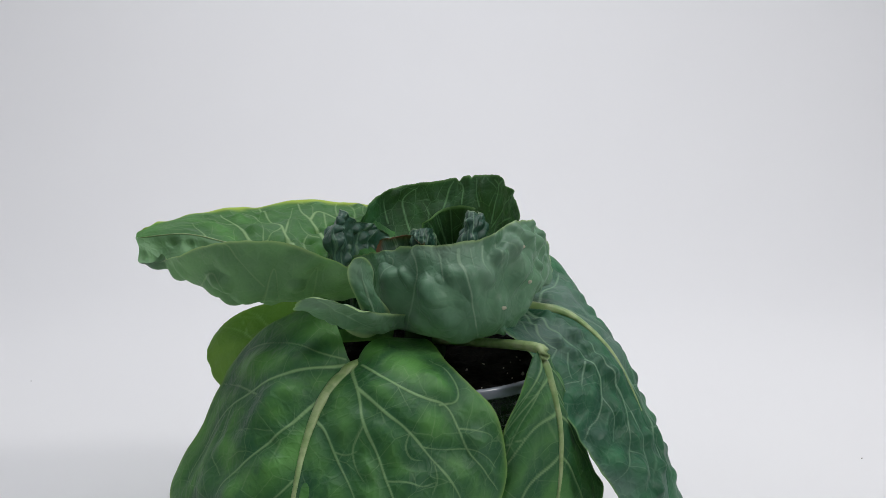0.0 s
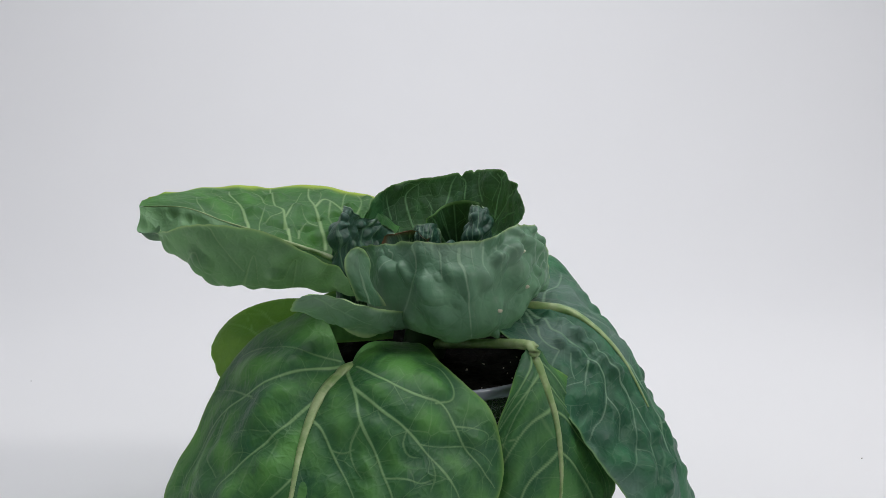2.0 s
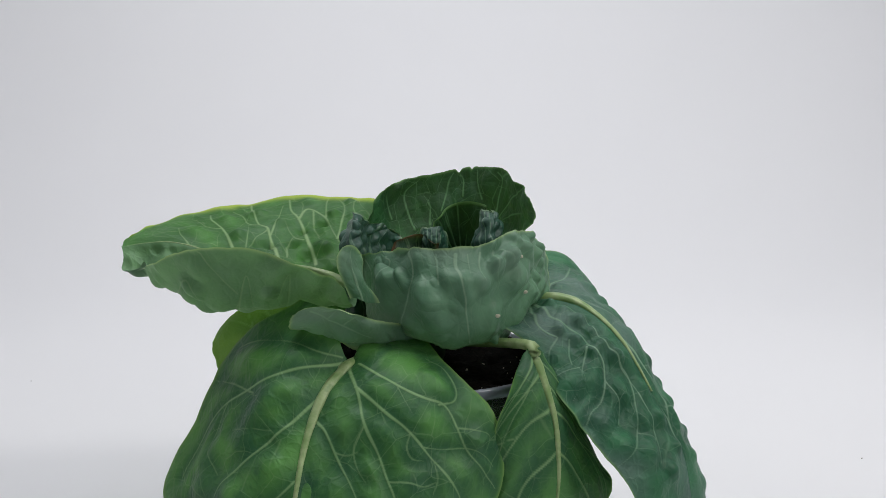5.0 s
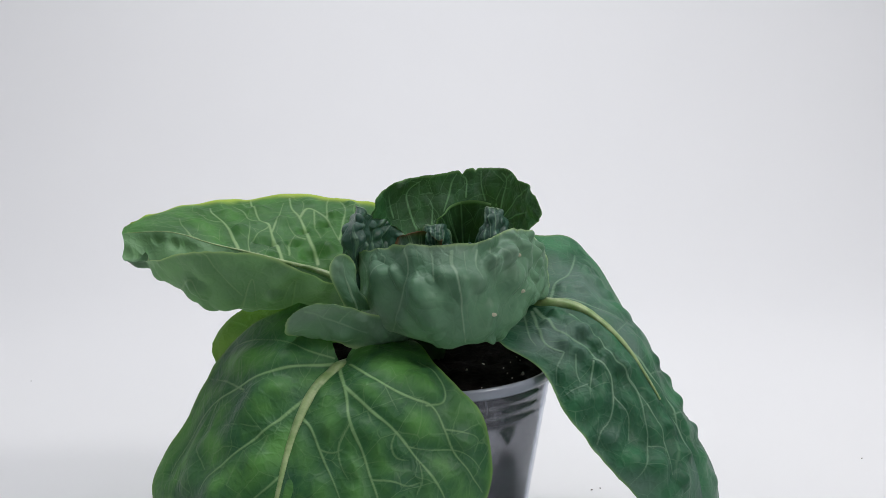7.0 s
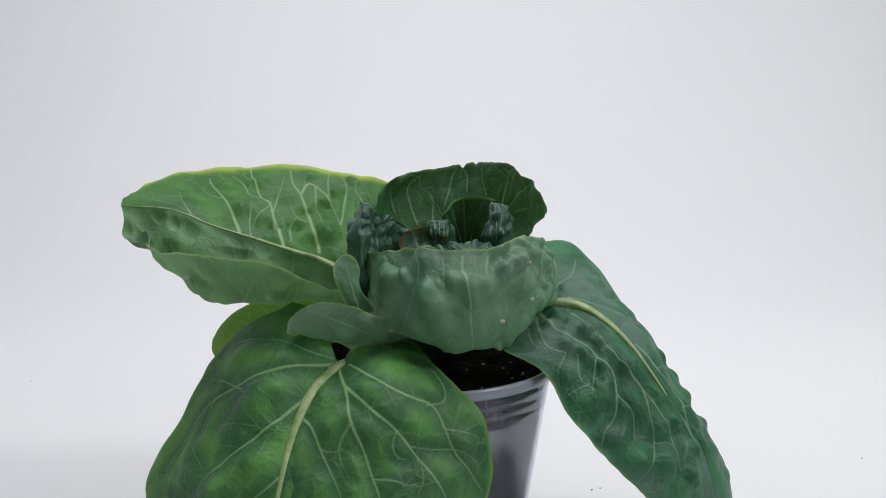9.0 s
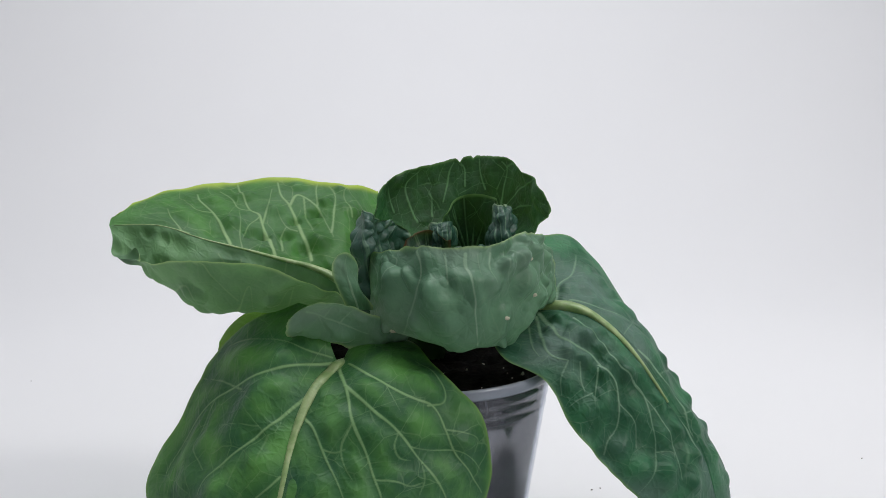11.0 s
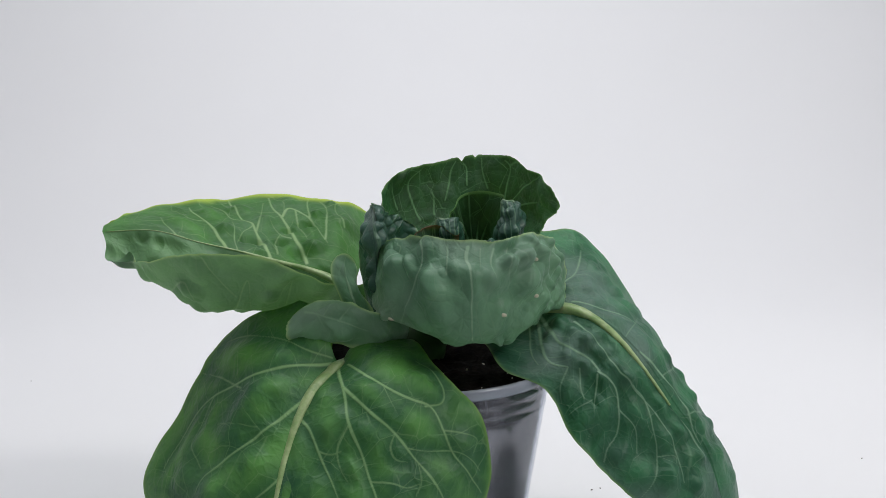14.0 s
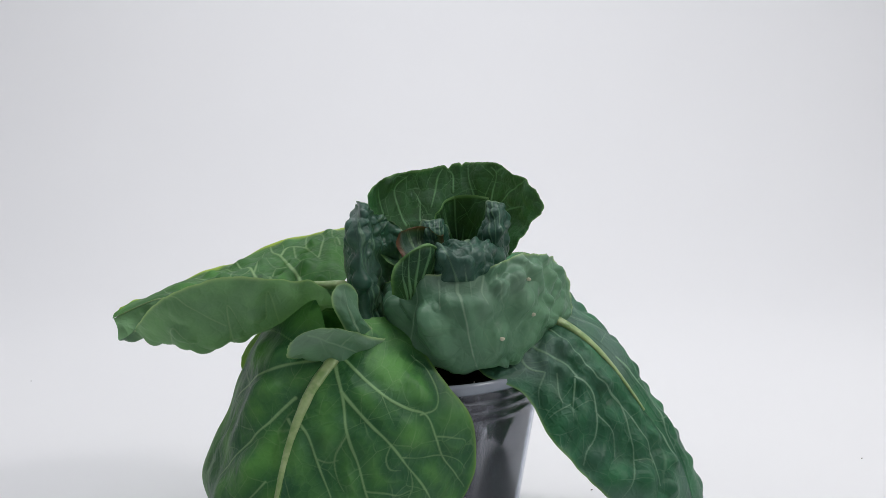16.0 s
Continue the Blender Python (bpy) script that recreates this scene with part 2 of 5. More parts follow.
def blade(curves, mid, veins, seed, across=(0.0, 1.0), n=(150, 220), vein_width=0.00062, ridge=0.0005, puff=0.0012, puff_width=0.006,
          blisters=0, blister_size=0.006, blister_height=0.003, ruffle=0.0015, scallop=0.008, flip=False, bias=0.0, longs=(), lap=0.0, along=(0.0, 1.0), notches=(), margin=0.010, mid_width=0.0, tip_margin=True, side_margins=(True, True), rim_width=0.0013, row0=0, lines=(), swells=(), groove=True):
    """A leaf blade: curves run from base to tip; mid is the place of the midrib across them (0..1).
    veins: (start along the rib, side -1 or 1, sweep towards the tip, bend, strength)."""
    nt_, ns_ = n
    t = np.linspace(across[0], across[1], nt_)
    s = np.linspace(along[0], along[1], ns_)
    base = loft(curves, s, t)
    step_s = np.linalg.norm(np.diff(base, axis=1), axis=2)
    step_t = np.linalg.norm(np.diff(base, axis=0), axis=2)
    length = step_s.sum(1).mean() / (along[1] - along[0])
    u = np.concatenate([np.zeros((nt_, 1)), np.cumsum(step_s, 1)], 1)
    w = np.concatenate([np.zeros((1, ns_)), np.cumsum(step_t, 0)], 0)
    u = u.mean(0)[None, :] * 0.6 + u * 0.4
    im = int(np.argmin(abs(t - mid)))
    w = w - w[im]
    S, TT = np.meshgrid(s, t)
    side = np.where(TT >= mid, 1.0, -1.0)
    far = np.where(TT >= mid, (TT - mid) / max(1 - mid, 1e-6), (mid - TT) / max(mid, 1e-6))
    half = np.maximum(np.where(TT >= mid, abs(w[-1])[None, :], abs(w[0])[None, :]), 0.004)
    wob = 0.0011 * smooth_noise(u, w, 30.0, seed + 5)
    near = np.full(S.shape, 1.0)
    vein = np.zeros(S.shape)
    if mid_width:
        d = abs(w)
        near = np.minimum(near, d)
        vein = np.exp(-(d / (mid_width * (1 - 0.7 * S))) ** 2)
    for t0, t1, strength, reach in longs:
        line = t0 + (t1 - t0) * S ** 1.2
        d = abs(TT - line) * (abs(w[-1]) + abs(w[0]))[None, :] / (across[1] - across[0]) + wob * 0.5
        d = np.where(S <= reach, abs(d), 1.0)
        near = np.minimum(near, d)
        vein = np.maximum(vein, np.exp(-(d / (vein_width * strength * (1.1 - 0.7 * S) + 0.00018)) ** 4) * (0.95 - 0.4 * S))
    rng = np.random.default_rng(seed)
    for s0, sd, sweep, bend, strength in veins:
        forks = [(0.0, 0.0, 1.0)] + [(rng.uniform(0.25, 0.6), rng.choice((-1, 1)) * rng.uniform(0.16, 0.32), 0.6) for _ in range(1)]
        for f0, extra, thin in forks:
            line = s0 + sweep * far ** bend + wob / length + extra * np.maximum(far - f0, 0)
            slope = (sweep * bend * np.maximum(far, 0.02) ** (bend - 1) + extra) * length / half
            d = abs(S - line) * length / np.sqrt(1 + slope ** 2)
            d = np.where((side == sd) & (far >= f0), d, 1.0)
            near = np.minimum(near, d + (0.0 if extra == 0 else 0.0015))
            width = vein_width * strength * thin * (1.15 - 0.85 * far) + 0.00018
            vein = np.maximum(vein, np.exp(-(d / width) ** 4) * (0.95 - 0.45 * far) * (0.6 + 0.4 * thin))
    span = len(curves) - 1

    def on_base(rows, places):
        """Points of the plain blade at guide-curve and length coordinates."""
        i = np.clip(((np.asarray(rows) - row0) / span - across[0]) / (across[1] - across[0]), 0, 1) * (nt_ - 1.001)
        j = np.clip((np.asarray(places) - along[0]) / (along[1] - along[0]), 0, 1) * (ns_ - 1.001)
        a, b = i.astype(int), j.astype(int)
        fi, fj = (i - a)[:, None], (j - b)[:, None]
        return (base[a, b] * (1 - fi) + base[a + 1, b] * fi) * (1 - fj) + (base[a, b + 1] * (1 - fi) + base[a + 1, b + 1] * fi) * fj

    first, last = row0 + across[0] * span, row0 + across[1] * span
    drawn = [(strength, spline(line, np.linspace(0, 1, 8 * len(line)))) for strength, line in lines]
    flat_base = base.reshape(-1, 3)
    for strength, line in drawn:
        line = line[(line[:, 0] >= first - 0.05) & (line[:, 0] <= last + 0.05)]
        if len(line) < 2:
            continue
        pts = on_base(line[:, 0], line[:, 1])
        best, along_at = np.full(len(flat_base), 1.0), np.zeros(len(flat_base))
        box = np.all((flat_base > pts.min(0) - 0.012) & (flat_base < pts.max(0) + 0.012), axis=1)
        q = flat_base[box]
        for k, (a, b) in enumerate(zip(pts, pts[1:])):
            ab = b - a
            f = np.clip(((q - a) @ ab) / max(ab @ ab, 1e-12), 0, 1)
            d = np.linalg.norm(q - a - f[:, None] * ab, axis=1)
            closer = d < best[box]
            best[box] = np.where(closer, d, best[box])
            along_at[box] = np.where(closer, (k + f) / (len(pts) - 1), along_at[box])
        best, along_at = best.reshape(S.shape), along_at.reshape(S.shape)
        best = abs(best + 0.12 * wob)
        near = np.minimum(near, best + 0.0016 * max(0.0, 0.9 - strength))
        width = vein_width * strength * (1.15 - 0.85 * along_at) + 0.00014
        vein = np.maximum(vein, np.exp(-(best / width) ** 4) * np.clip(0.25 + 0.62 * strength, 0, 1) * (1 - 0.4 * along_at))
    swell = np.zeros(S.shape)
    for r, p, size, height in swells:
        if first - 0.1 <= r <= last + 0.1:
            d = np.linalg.norm(base - on_base([r], [p])[0], axis=2) / size
            swell += height * np.exp(-d ** 2.4)
    lift = puff * (1 - np.exp(-(near / puff_width) ** 2)) * (0.65 + 0.5 * smooth_noise(u, w, 18.0, seed + 1)) + ridge * vein
    lift += 0.0008 * smooth_noise(u, w, 30.0, seed + 2) + 0.0016 * smooth_noise(u, w, 9.0, seed + 7)
    bulge = np.zeros(S.shape)
    for _ in range(blisters):
        cu, cw = rng.uniform(u.min(), u.max()), w.min() + (w.max() - w.min()) * (1 - rng.uniform(0, 1) ** (1 + bias))
        r = blister_size * rng.uniform(0.55, 1.5)
        a, sq = rng.uniform(0, math.pi), rng.uniform(0.55, 1.0)
        du, dw = u - cu, w - cw
        e = (du * math.cos(a) + dw * math.sin(a)) ** 2 + ((dw * math.cos(a) - du * math.sin(a)) / sq) ** 2
        bulge = np.maximum(bulge, blister_height * rng.uniform(0.3, 1.0) * (r / blister_size) ** 0.7 * np.exp(-(e / r ** 2) ** 1.3))
    lift = lift * (0.5 if blisters else 1.0) + bulge * (1 - 0.75 * far ** 5) + swell * (1 - 0.15 * vein)
    if groove:
        lift *= 1 - 0.97 * np.exp(-(w / 0.0035) ** 2)
    if lap:
        beyond = np.maximum((TT - lap) * (1 if lap > 0.5 else -1), 0)
        lift = np.where(beyond > 0, -0.0004 - 0.02 * beyond, lift)
    edge = far ** 6 if tip_margin is False else np.maximum(far ** 6, S ** 14)
    lift += ruffle * edge * smooth_noise(u, w, 22.0, seed + 3)
    gs = np.gradient(base, axis=1)
    gt = np.gradient(base, axis=0)
    normal = np.cross(gt, gs) * (-1 if flip else 1)
    size = np.linalg.norm(normal, axis=2, keepdims=True)
    normal = np.where(size > 1e-12, normal / np.maximum(size, 1e-12), 0)
    fade = np.clip(np.minimum(step_t.sum(0)[None, :] / 0.02, 1.0), 0, 1)
    place = base + normal * (lift * fade)[..., None]
    pull = scallop * (smooth_noise(u, w, 70.0, seed + 4) * 0.5 + smooth_noise(u, w, 22.0, seed + 6) + 0.35 * abs(smooth_noise(u, w, 190.0, seed + 9)))
    towards = np.where(TT >= mid, -1.0, 1.0)
    place += (gt / np.maximum(np.linalg.norm(gt, axis=2, keepdims=True), 1e-12)) * (towards * pull * far ** 8 * half)[..., None]
    if tip_margin:
        cut = pull * 0.5
        for at, depth, wide in notches:
            cut = cut + depth * np.exp(-((TT - at) / wide) ** 2)
        place -= (gs / np.maximum(np.linalg.norm(gs, axis=2, keepdims=True), 1e-12)) * (np.maximum(cut, -0.05) * S ** 6 * length)[..., None]
    ok = np.where(TT >= mid, 1.0 if side_margins[1] else 0.0, 1.0 if side_margins[0] else 0.0)
    gap = (1 - far) * half + (1 - ok) * 9
    if tip_margin:
        gap = np.minimum(gap, (1 - S) * length)
    rim = np.exp(-(gap / rim_width) ** 2)
    me = bpy.data.meshes.new("blade")
    k = np.arange(nt_ * ns_).reshape(nt_, ns_)
    quads = np.stack([k[:-1, :-1], k[1:, :-1], k[1:, 1:], k[:-1, 1:]], -1).reshape(-1, 4)
    me.from_pydata(place.reshape(-1, 3).tolist(), [], quads.tolist())
    # "between" is low beside veins, where the colour paints channel shade
    for nm, val in (("vein", vein), ("margin", rim), ("between", 1 - np.exp(-(near / 0.0065) ** 2))):
        me.attributes.new(nm, "FLOAT", "POINT").data.foreach_set("value", val.astype(np.float32).ravel())
    uv = np.stack([u + seed * 0.37, w + seed * 0.21], -1).reshape(-1, 2)
    me.uv_layers.new(name="UVMap").data.foreach_set("uv", uv[quads.ravel()].astype(np.float32).ravel())
    return me, place


def tube(points, radii, sides=14, steps=40, flat=1.0, up=(0, 0, 1)):
    """A tapered, slightly ribbed stalk along points."""
    s = np.linspace(0, 1, steps)
    p = spline(points, s)
    r = spline(np.asarray(radii, float)[:, None], s)[:, 0]
    bm = bmesh.new()
    rings = []
    for i in range(steps):
        d = Vector(p[min(i + 1, steps - 1)] - p[max(i - 1, 0)]).normalized()
        x = d.cross(Vector(up)).normalized()
        y = x.cross(d)
        ring = []
        for j in range(sides):
            a = 2 * math.pi * j / sides
            k = r[i] * (1 + 0.05 * math.sin(5 * a + i * 0.15) + 0.03 * math.sin(i * 0.9))
            ring.append(bm.verts.new(Vector(p[i]) + x * (k * math.cos(a)) + y * (k * flat * math.sin(a))))
        rings.append(ring)
    for a, b in zip(rings, rings[1:]):
        for j in range(sides):
            bm.faces.new((a[j], a[(j + 1) % sides], b[(j + 1) % sides], b[j]))
    bm.faces.new(rings[0][::-1])
    bm.faces.new(rings[-1])
    return bm


def lathe(profile, sides=96, closed=False):
    """A turned shell from (radius, height) pairs."""
    bm = bmesh.new()
    rings = []
    for r, z in profile:
        rings.append([bm.verts.new((r * math.cos(2 * math.pi * j / sides), r * math.sin(2 * math.pi * j / sides), z)) for j in range(sides)])
    if closed:
        rings.append(rings[0])
    for a, b in zip(rings, rings[1:]):
        for j in range(sides):
            bm.faces.new((a[j], a[(j + 1) % sides], b[(j + 1) % sides], b[j]))
    return bm


def settle(ob, pivot):
    """Moves the mesh's own origin to pivot."""
    ob.data.transform(Matrix.Translation(-Vector(pivot)))
    ob.location = pivot
    return ob


# ---- setting: the paper sweep, and unseen walls added to bounce light ----
def build_sweep():
    prof = [(-1.3, 0.0), (-0.6, 0.0), (0.0, 0.0), (0.35, 0.0)]
    for k in range(1, 25):
        a = math.pi / 2 * k / 24
        prof.append((0.55 + 0.75 * math.sin(a), 0.75 - 0.75 * math.cos(a)))
    prof.append((1.30, 1.25))
    bm = bmesh.new()
    xs = [-1.3 + 2.6 * i / 40 for i in range(41)]
    grid = [[bm.verts.new((x, y, z)) for x in xs] for y, z in prof]
    for a, b in zip(grid, grid[1:]):
        for i in range(40):
            bm.faces.new((a[i], a[i + 1], b[i + 1], b[i]))
    ob = part("backdrop", bm, M_PAPER)
    tagged(ob, "seamless white paper sweep curving up behind the pot", "backdrop", kind="structure")


def slab(name, size, centre, label, material):
    bm = bmesh.new()
    bmesh.ops.create_cube(bm, size=1.0, matrix=Matrix.Translation(centre) @ Matrix.Diagonal((*size, 1)))
    ob = part(name, bm, material)
    ob.data.polygons.foreach_set("use_smooth", [False] * len(ob.data.polygons))
    tagged(ob, label, "tent wall", kind="structure")


build_sweep()
# out of view: closes the space so white surfaces fill the leaves
slab("wall_west", (0.02, 2.6, 1.3), (-1.315, 0, 0.65), "unseen white side panel added to bounce light", M_BOUNCE)
slab("wall_east", (0.02, 2.6, 1.3), (1.315, 0, 0.65), "unseen white side panel added to bounce light", M_BOUNCE)
slab("wall_south", (2.6, 0.02, 1.3), (0, -1.315, 0.65), "unseen grey panel behind the camera, added to set the front fill", M_GREY_BOUNCE)
slab("ceiling", (2.6, 2.6, 0.02), (0, 0, 1.27), "unseen white top panel added to bounce light", M_BOUNCE)

# ---- the pot ----
RIM_Z = 0.105


def build_pot():
    pot = new("plant_pot")
    tagged(pot, "clear plastic nursery pot full of dark soil on white paper", "plant pot")

    def wall(z):
        return 0.0525 + (0.0690 - 0.0525) * z / RIM_Z

    prof = [(0.0, 0.003), (wall(0) - 0.004, 0.003), (wall(0) - 0.001, 0.0005), (wall(0), 0.002)]
    prof += [(wall(z), z) for z in np.linspace(0.006, 0.080, 14)]
    for i in range(3):
        z = 0.082 + 0.0055 * i
        prof += [(wall(z), z), (wall(z) + 0.0004, z + 0.0005), (wall(z) + 0.0004, z + 0.0011), (wall(z), z + 0.0016)]
    prof += [(wall(z), z) for z in (0.099, 0.1005)]
    inner = [(r - 0.0011, z + 0.0004) for r, z in prof[4:]][::-1]
    part("pot_wall", lathe(prof + inner), M_PLASTIC, pot, "thin clear plastic wall with moulded rings")
    ring = []
    for r, z in ((0.0682, 0.0995), (0.0705, 0.0993), (0.0712, 0.1002), (0.0714, 0.1035), (0.0709, 0.1048), (0.0697, 0.1052), (0.0686, 0.1046), (0.0680, 0.1030)):
        ring.append((r, z))
    part("rim", lathe(ring, closed=True), M_RIM, pot, "milky translucent rolled rim")
    core = [(0.0, 0.0045)] + [(wall(z) - 0.0022, z) for z in np.linspace(0.0048, 0.100, 12)]
    part("packed_soil", lathe(core), M_PACKED, pot, "dark soil and pale roots pressed against the wall")
    bm = bmesh.new()
    rng = random.Random(4)
    rings = []
    for i in range(1, 30):
        r = (wall(0.100) - 0.0024) * i / 29
        ring = []
        for j in range(90):
            a = 2 * math.pi * j / 90
            x, y = r * math.cos(a), r * math.sin(a)
            lump = min(max((y - 0.005) / 0.045, 0), 1) * min(1.0, max(0.0, (0.0665 - r) / 0.006))
            z = 0.0995 + 0.0105 * lump + 0.004 * (1 - r / 0.068) + 0.0028 * noise.noise((x * 120, y * 120, 3)) + rng.uniform(-0.0006, 0.0006)
            ring.append(bm.verts.new((x, y, z)))
        rings.append(ring)
    for a, b in zip(rings, rings[1:]):
        for j in range(90):
            bm.faces.new((a[j], a[(j + 1) % 90], b[(j + 1) % 90], b[j]))
    bm.faces.new(rings[0])
    part("soil", bm, M_SOIL, pot, "loose black potting soil")
    bead = bpy.data.meshes.new("perlite_bead")
    bm = bmesh.new()
    bmesh.ops.create_icosphere(bm, subdivisions=1, radius=0.0011)
    for v in bm.verts:
        v.co *= rng.uniform(0.7, 1.2)
    bm.to_mesh(bead)
    bm.free()
    bead.materials.append(M_PERLITE)
    for k in range(22):
        a, r = rng.uniform(-2.4, 0.6), 0.064 * math.sqrt(rng.uniform(0.15, 1))
        ob = new("perlite_bead", bead)
        ob.parent = pot
        ob.matrix_basis = pose(r * math.cos(a), r * math.sin(a), 0.1018, rng.uniform(0, 90), rng.uniform(0, 90), 0) @ Matrix.Scale(rng.uniform(0.3, 1.0), 4)
    return pot


pot = build_pot()

# ---- the cabbage plant ----
# Guide curves of the leaves, each from leaf base to tip, side by side across the blade.
PIVOT = {'left': (-0.0294, -0.0100, 0.1352), 'front': (-0.0085, -0.0200, 0.1179), 'right': (0.0423, 0.0000, 0.1267), 'low': (0.0296, -0.0200, 0.1224), 'headfront': (0.0091, -0.0100, 0.1169), 'headback': (0.0121, 0.0100, 0.1494), 'smallleaf': (-0.0223, -0.0350, 0.1232), 'lobe': (-0.0276, -0.0400, 0.1361), 'paleleaf': (-0.0575, 0.0000, 0.1143)}
LEFT_CURVES = [
    [(-0.0240, 0.0920, 0.1690), (-0.0370, 0.0720, 0.1800), (-0.0701, 0.0700, 0.1820), (-0.0998, 0.0700, 0.1803), (-0.1230, 0.0600, 0.1794), (-0.1468, 0.0500, 0.1762), (-0.1604, 0.0220, 0.1731)],
    [(-0.0243, 0.0400, 0.1597), (-0.0409, 0.0300, 0.1662), (-0.0727, 0.0350, 0.1685), (-0.0970, 0.0300, 0.1709), (-0.1188, 0.0300, 0.1734), (-0.1437, 0.0300, 0.1734), (-0.1634, 0.0200, 0.1706)],
    [(-0.0320, -0.0150, 0.1438), (-0.0518, 0.0000, 0.1501), (-0.0741, 0.0000, 0.1562), (-0.0938, 0.0000, 0.1614), (-0.1133, 0.0030, 0.1651), (-0.1363, 0.0100, 0.1698), (-0.1637, 0.0150, 0.1680)],
    [(-0.0325, -0.0300, 0.1382), (-0.0505, -0.0220, 0.1390), (-0.0744, -0.0280, 0.1371), (-0.0957, -0.0300, 0.1388), (-0.1127, -0.0300, 0.1432), (-0.1325, -0.0150, 0.1477), (-0.1581, 0.0040, 0.1628)],
    [(-0.0350, -0.0450, 0.1487), (-0.0469, -0.0470, 0.1582), (-0.0672, -0.0520, 0.1657), (-0.0891, -0.0550, 0.1699), (-0.1106, -0.0500, 0.1703), (-0.1315, -0.0320, 0.1637), (-0.1476, -0.0080, 0.1577)]]
FRONT_CURVES = [
    [(-0.0640, -0.0300, 0.1411), (-0.0962, -0.0300, 0.1219), (-0.1113, -0.0450, 0.0995), (-0.1252, -0.0600, 0.0730), (-0.1306, -0.0750, 0.0575), (-0.1193, -0.0900, 0.0379), (-0.0831, -0.1150, 0.0339)],
    [(-0.0492, -0.0500, 0.1379), (-0.0691, -0.0700, 0.1237), (-0.0807, -0.0850, 0.1059), (-0.0893, -0.1000, 0.0863), (-0.0935, -0.1150, 0.0704), (-0.0920, -0.1200, 0.0483), (-0.0772, -0.1200, 0.0354)],
    [(-0.0384, -0.0660, 0.1184), (-0.0490, -0.0840, 0.1125), (-0.0556, -0.0970, 0.1021), (-0.0602, -0.1100, 0.0890), (-0.0631, -0.1230, 0.0751), (-0.0679, -0.1280, 0.0545), (-0.0721, -0.1200, 0.0348)],
    [(-0.0269, -0.0450, 0.1240), (-0.0171, -0.0860, 0.1166), (-0.0139, -0.1020, 0.1005), (-0.0136, -0.1120, 0.0826), (-0.0157, -0.1240, 0.0686), (-0.0256, -0.1280, 0.0518), (-0.0568, -0.1200, 0.0354)],
    [(-0.0040, -0.0340, 0.1212), (0.0103, -0.0680, 0.1170), (0.0265, -0.0820, 0.1022), (0.0326, -0.0880, 0.0821), (0.0296, -0.0950, 0.0597), (0.0093, -0.1050, 0.0431), (-0.0416, -0.1200, 0.0370)]]
RIGHT_CURVES = [
    [(0.0272, -0.0220, 0.1283), (0.0407, -0.0460, 0.1228), (0.0595, -0.0450, 0.1097), (0.0707, -0.0600, 0.0910), (0.0862, -0.0680, 0.0715), (0.1012, -0.0720, 0.0557), (0.1171, -0.0720, 0.0301), (0.1347, -0.0700, 0.0144)],
    [(0.0354, -0.0060, 0.1281), (0.0610, -0.0300, 0.1249), (0.0780, -0.0350, 0.1158), (0.0879, -0.0500, 0.1010), (0.1013, -0.0580, 0.0788), (0.1160, -0.0650, 0.0594), (0.1267, -0.0650, 0.0300), (0.1385, -0.0650, 0.0136)],
    [(0.0501, 0.0060, 0.1316), (0.0749, -0.0050, 0.1343), (0.0902, -0.0150, 0.1296), (0.1060, -0.0300, 0.1154), (0.1214, -0.0400, 0.0906), (0.1356, -0.0450, 0.0669), (0.1422, -0.0500, 0.0387), (0.1450, -0.0550, 0.0105)],
    [(0.0530, 0.0400, 0.1435), (0.0837, 0.0350, 0.1464), (0.0991, 0.0150, 0.1327), (0.1167, -0.0050, 0.1140), (0.1344, -0.0150, 0.0844), (0.1474, -0.0220, 0.0572), (0.1522, -0.0350, 0.0342), (0.1494, -0.0450, 0.0060)],
    [(0.0563, 0.0600, 0.1603), (0.0852, 0.0700, 0.1566), (0.1042, 0.0600, 0.1383), (0.1217, 0.0400, 0.1048), (0.1409, 0.0250, 0.0704), (0.1531, 0.0100, 0.0425), (0.1565, -0.0100, 0.0193), (0.1517, -0.0350, 0.0014)]]
LOW_CURVES = [
    [(0.0487, -0.0660, 0.1198), (0.0428, -0.0760, 0.1087), (0.0355, -0.0800, 0.0905), (0.0335, -0.0820, 0.0630), (0.0390, -0.0840, 0.0382), (0.0530, -0.0800, 0.0191)],
    [(0.0509, -0.0640, 0.1235), (0.0496, -0.0740, 0.1109), (0.0467, -0.0800, 0.0932), (0.0468, -0.0840, 0.0652), (0.0498, -0.0840, 0.0382), (0.0585, -0.0800, 0.0185)],
    [(0.0531, -0.0600, 0.1261), (0.0597, -0.0660, 0.1086), (0.0652, -0.0700, 0.0885), (0.0666, -0.0740, 0.0628), (0.0640, -0.0770, 0.0352), (0.0657, -0.0770, 0.0162)],
    [(0.0584, -0.0560, 0.1214), (0.0705, -0.0550, 0.0996), (0.0793, -0.0550, 0.0777), (0.0850, -0.0580, 0.0568), (0.0795, -0.0620, 0.0287), (0.0719, -0.0700, 0.0138)],
    [(0.0618, -0.0500, 0.1155), (0.0777, -0.0420, 0.0897), (0.0897, -0.0420, 0.0658), (0.0971, -0.0450, 0.0488), (0.0941, -0.0480, 0.0257), (0.0767, -0.0650, 0.0127)]]
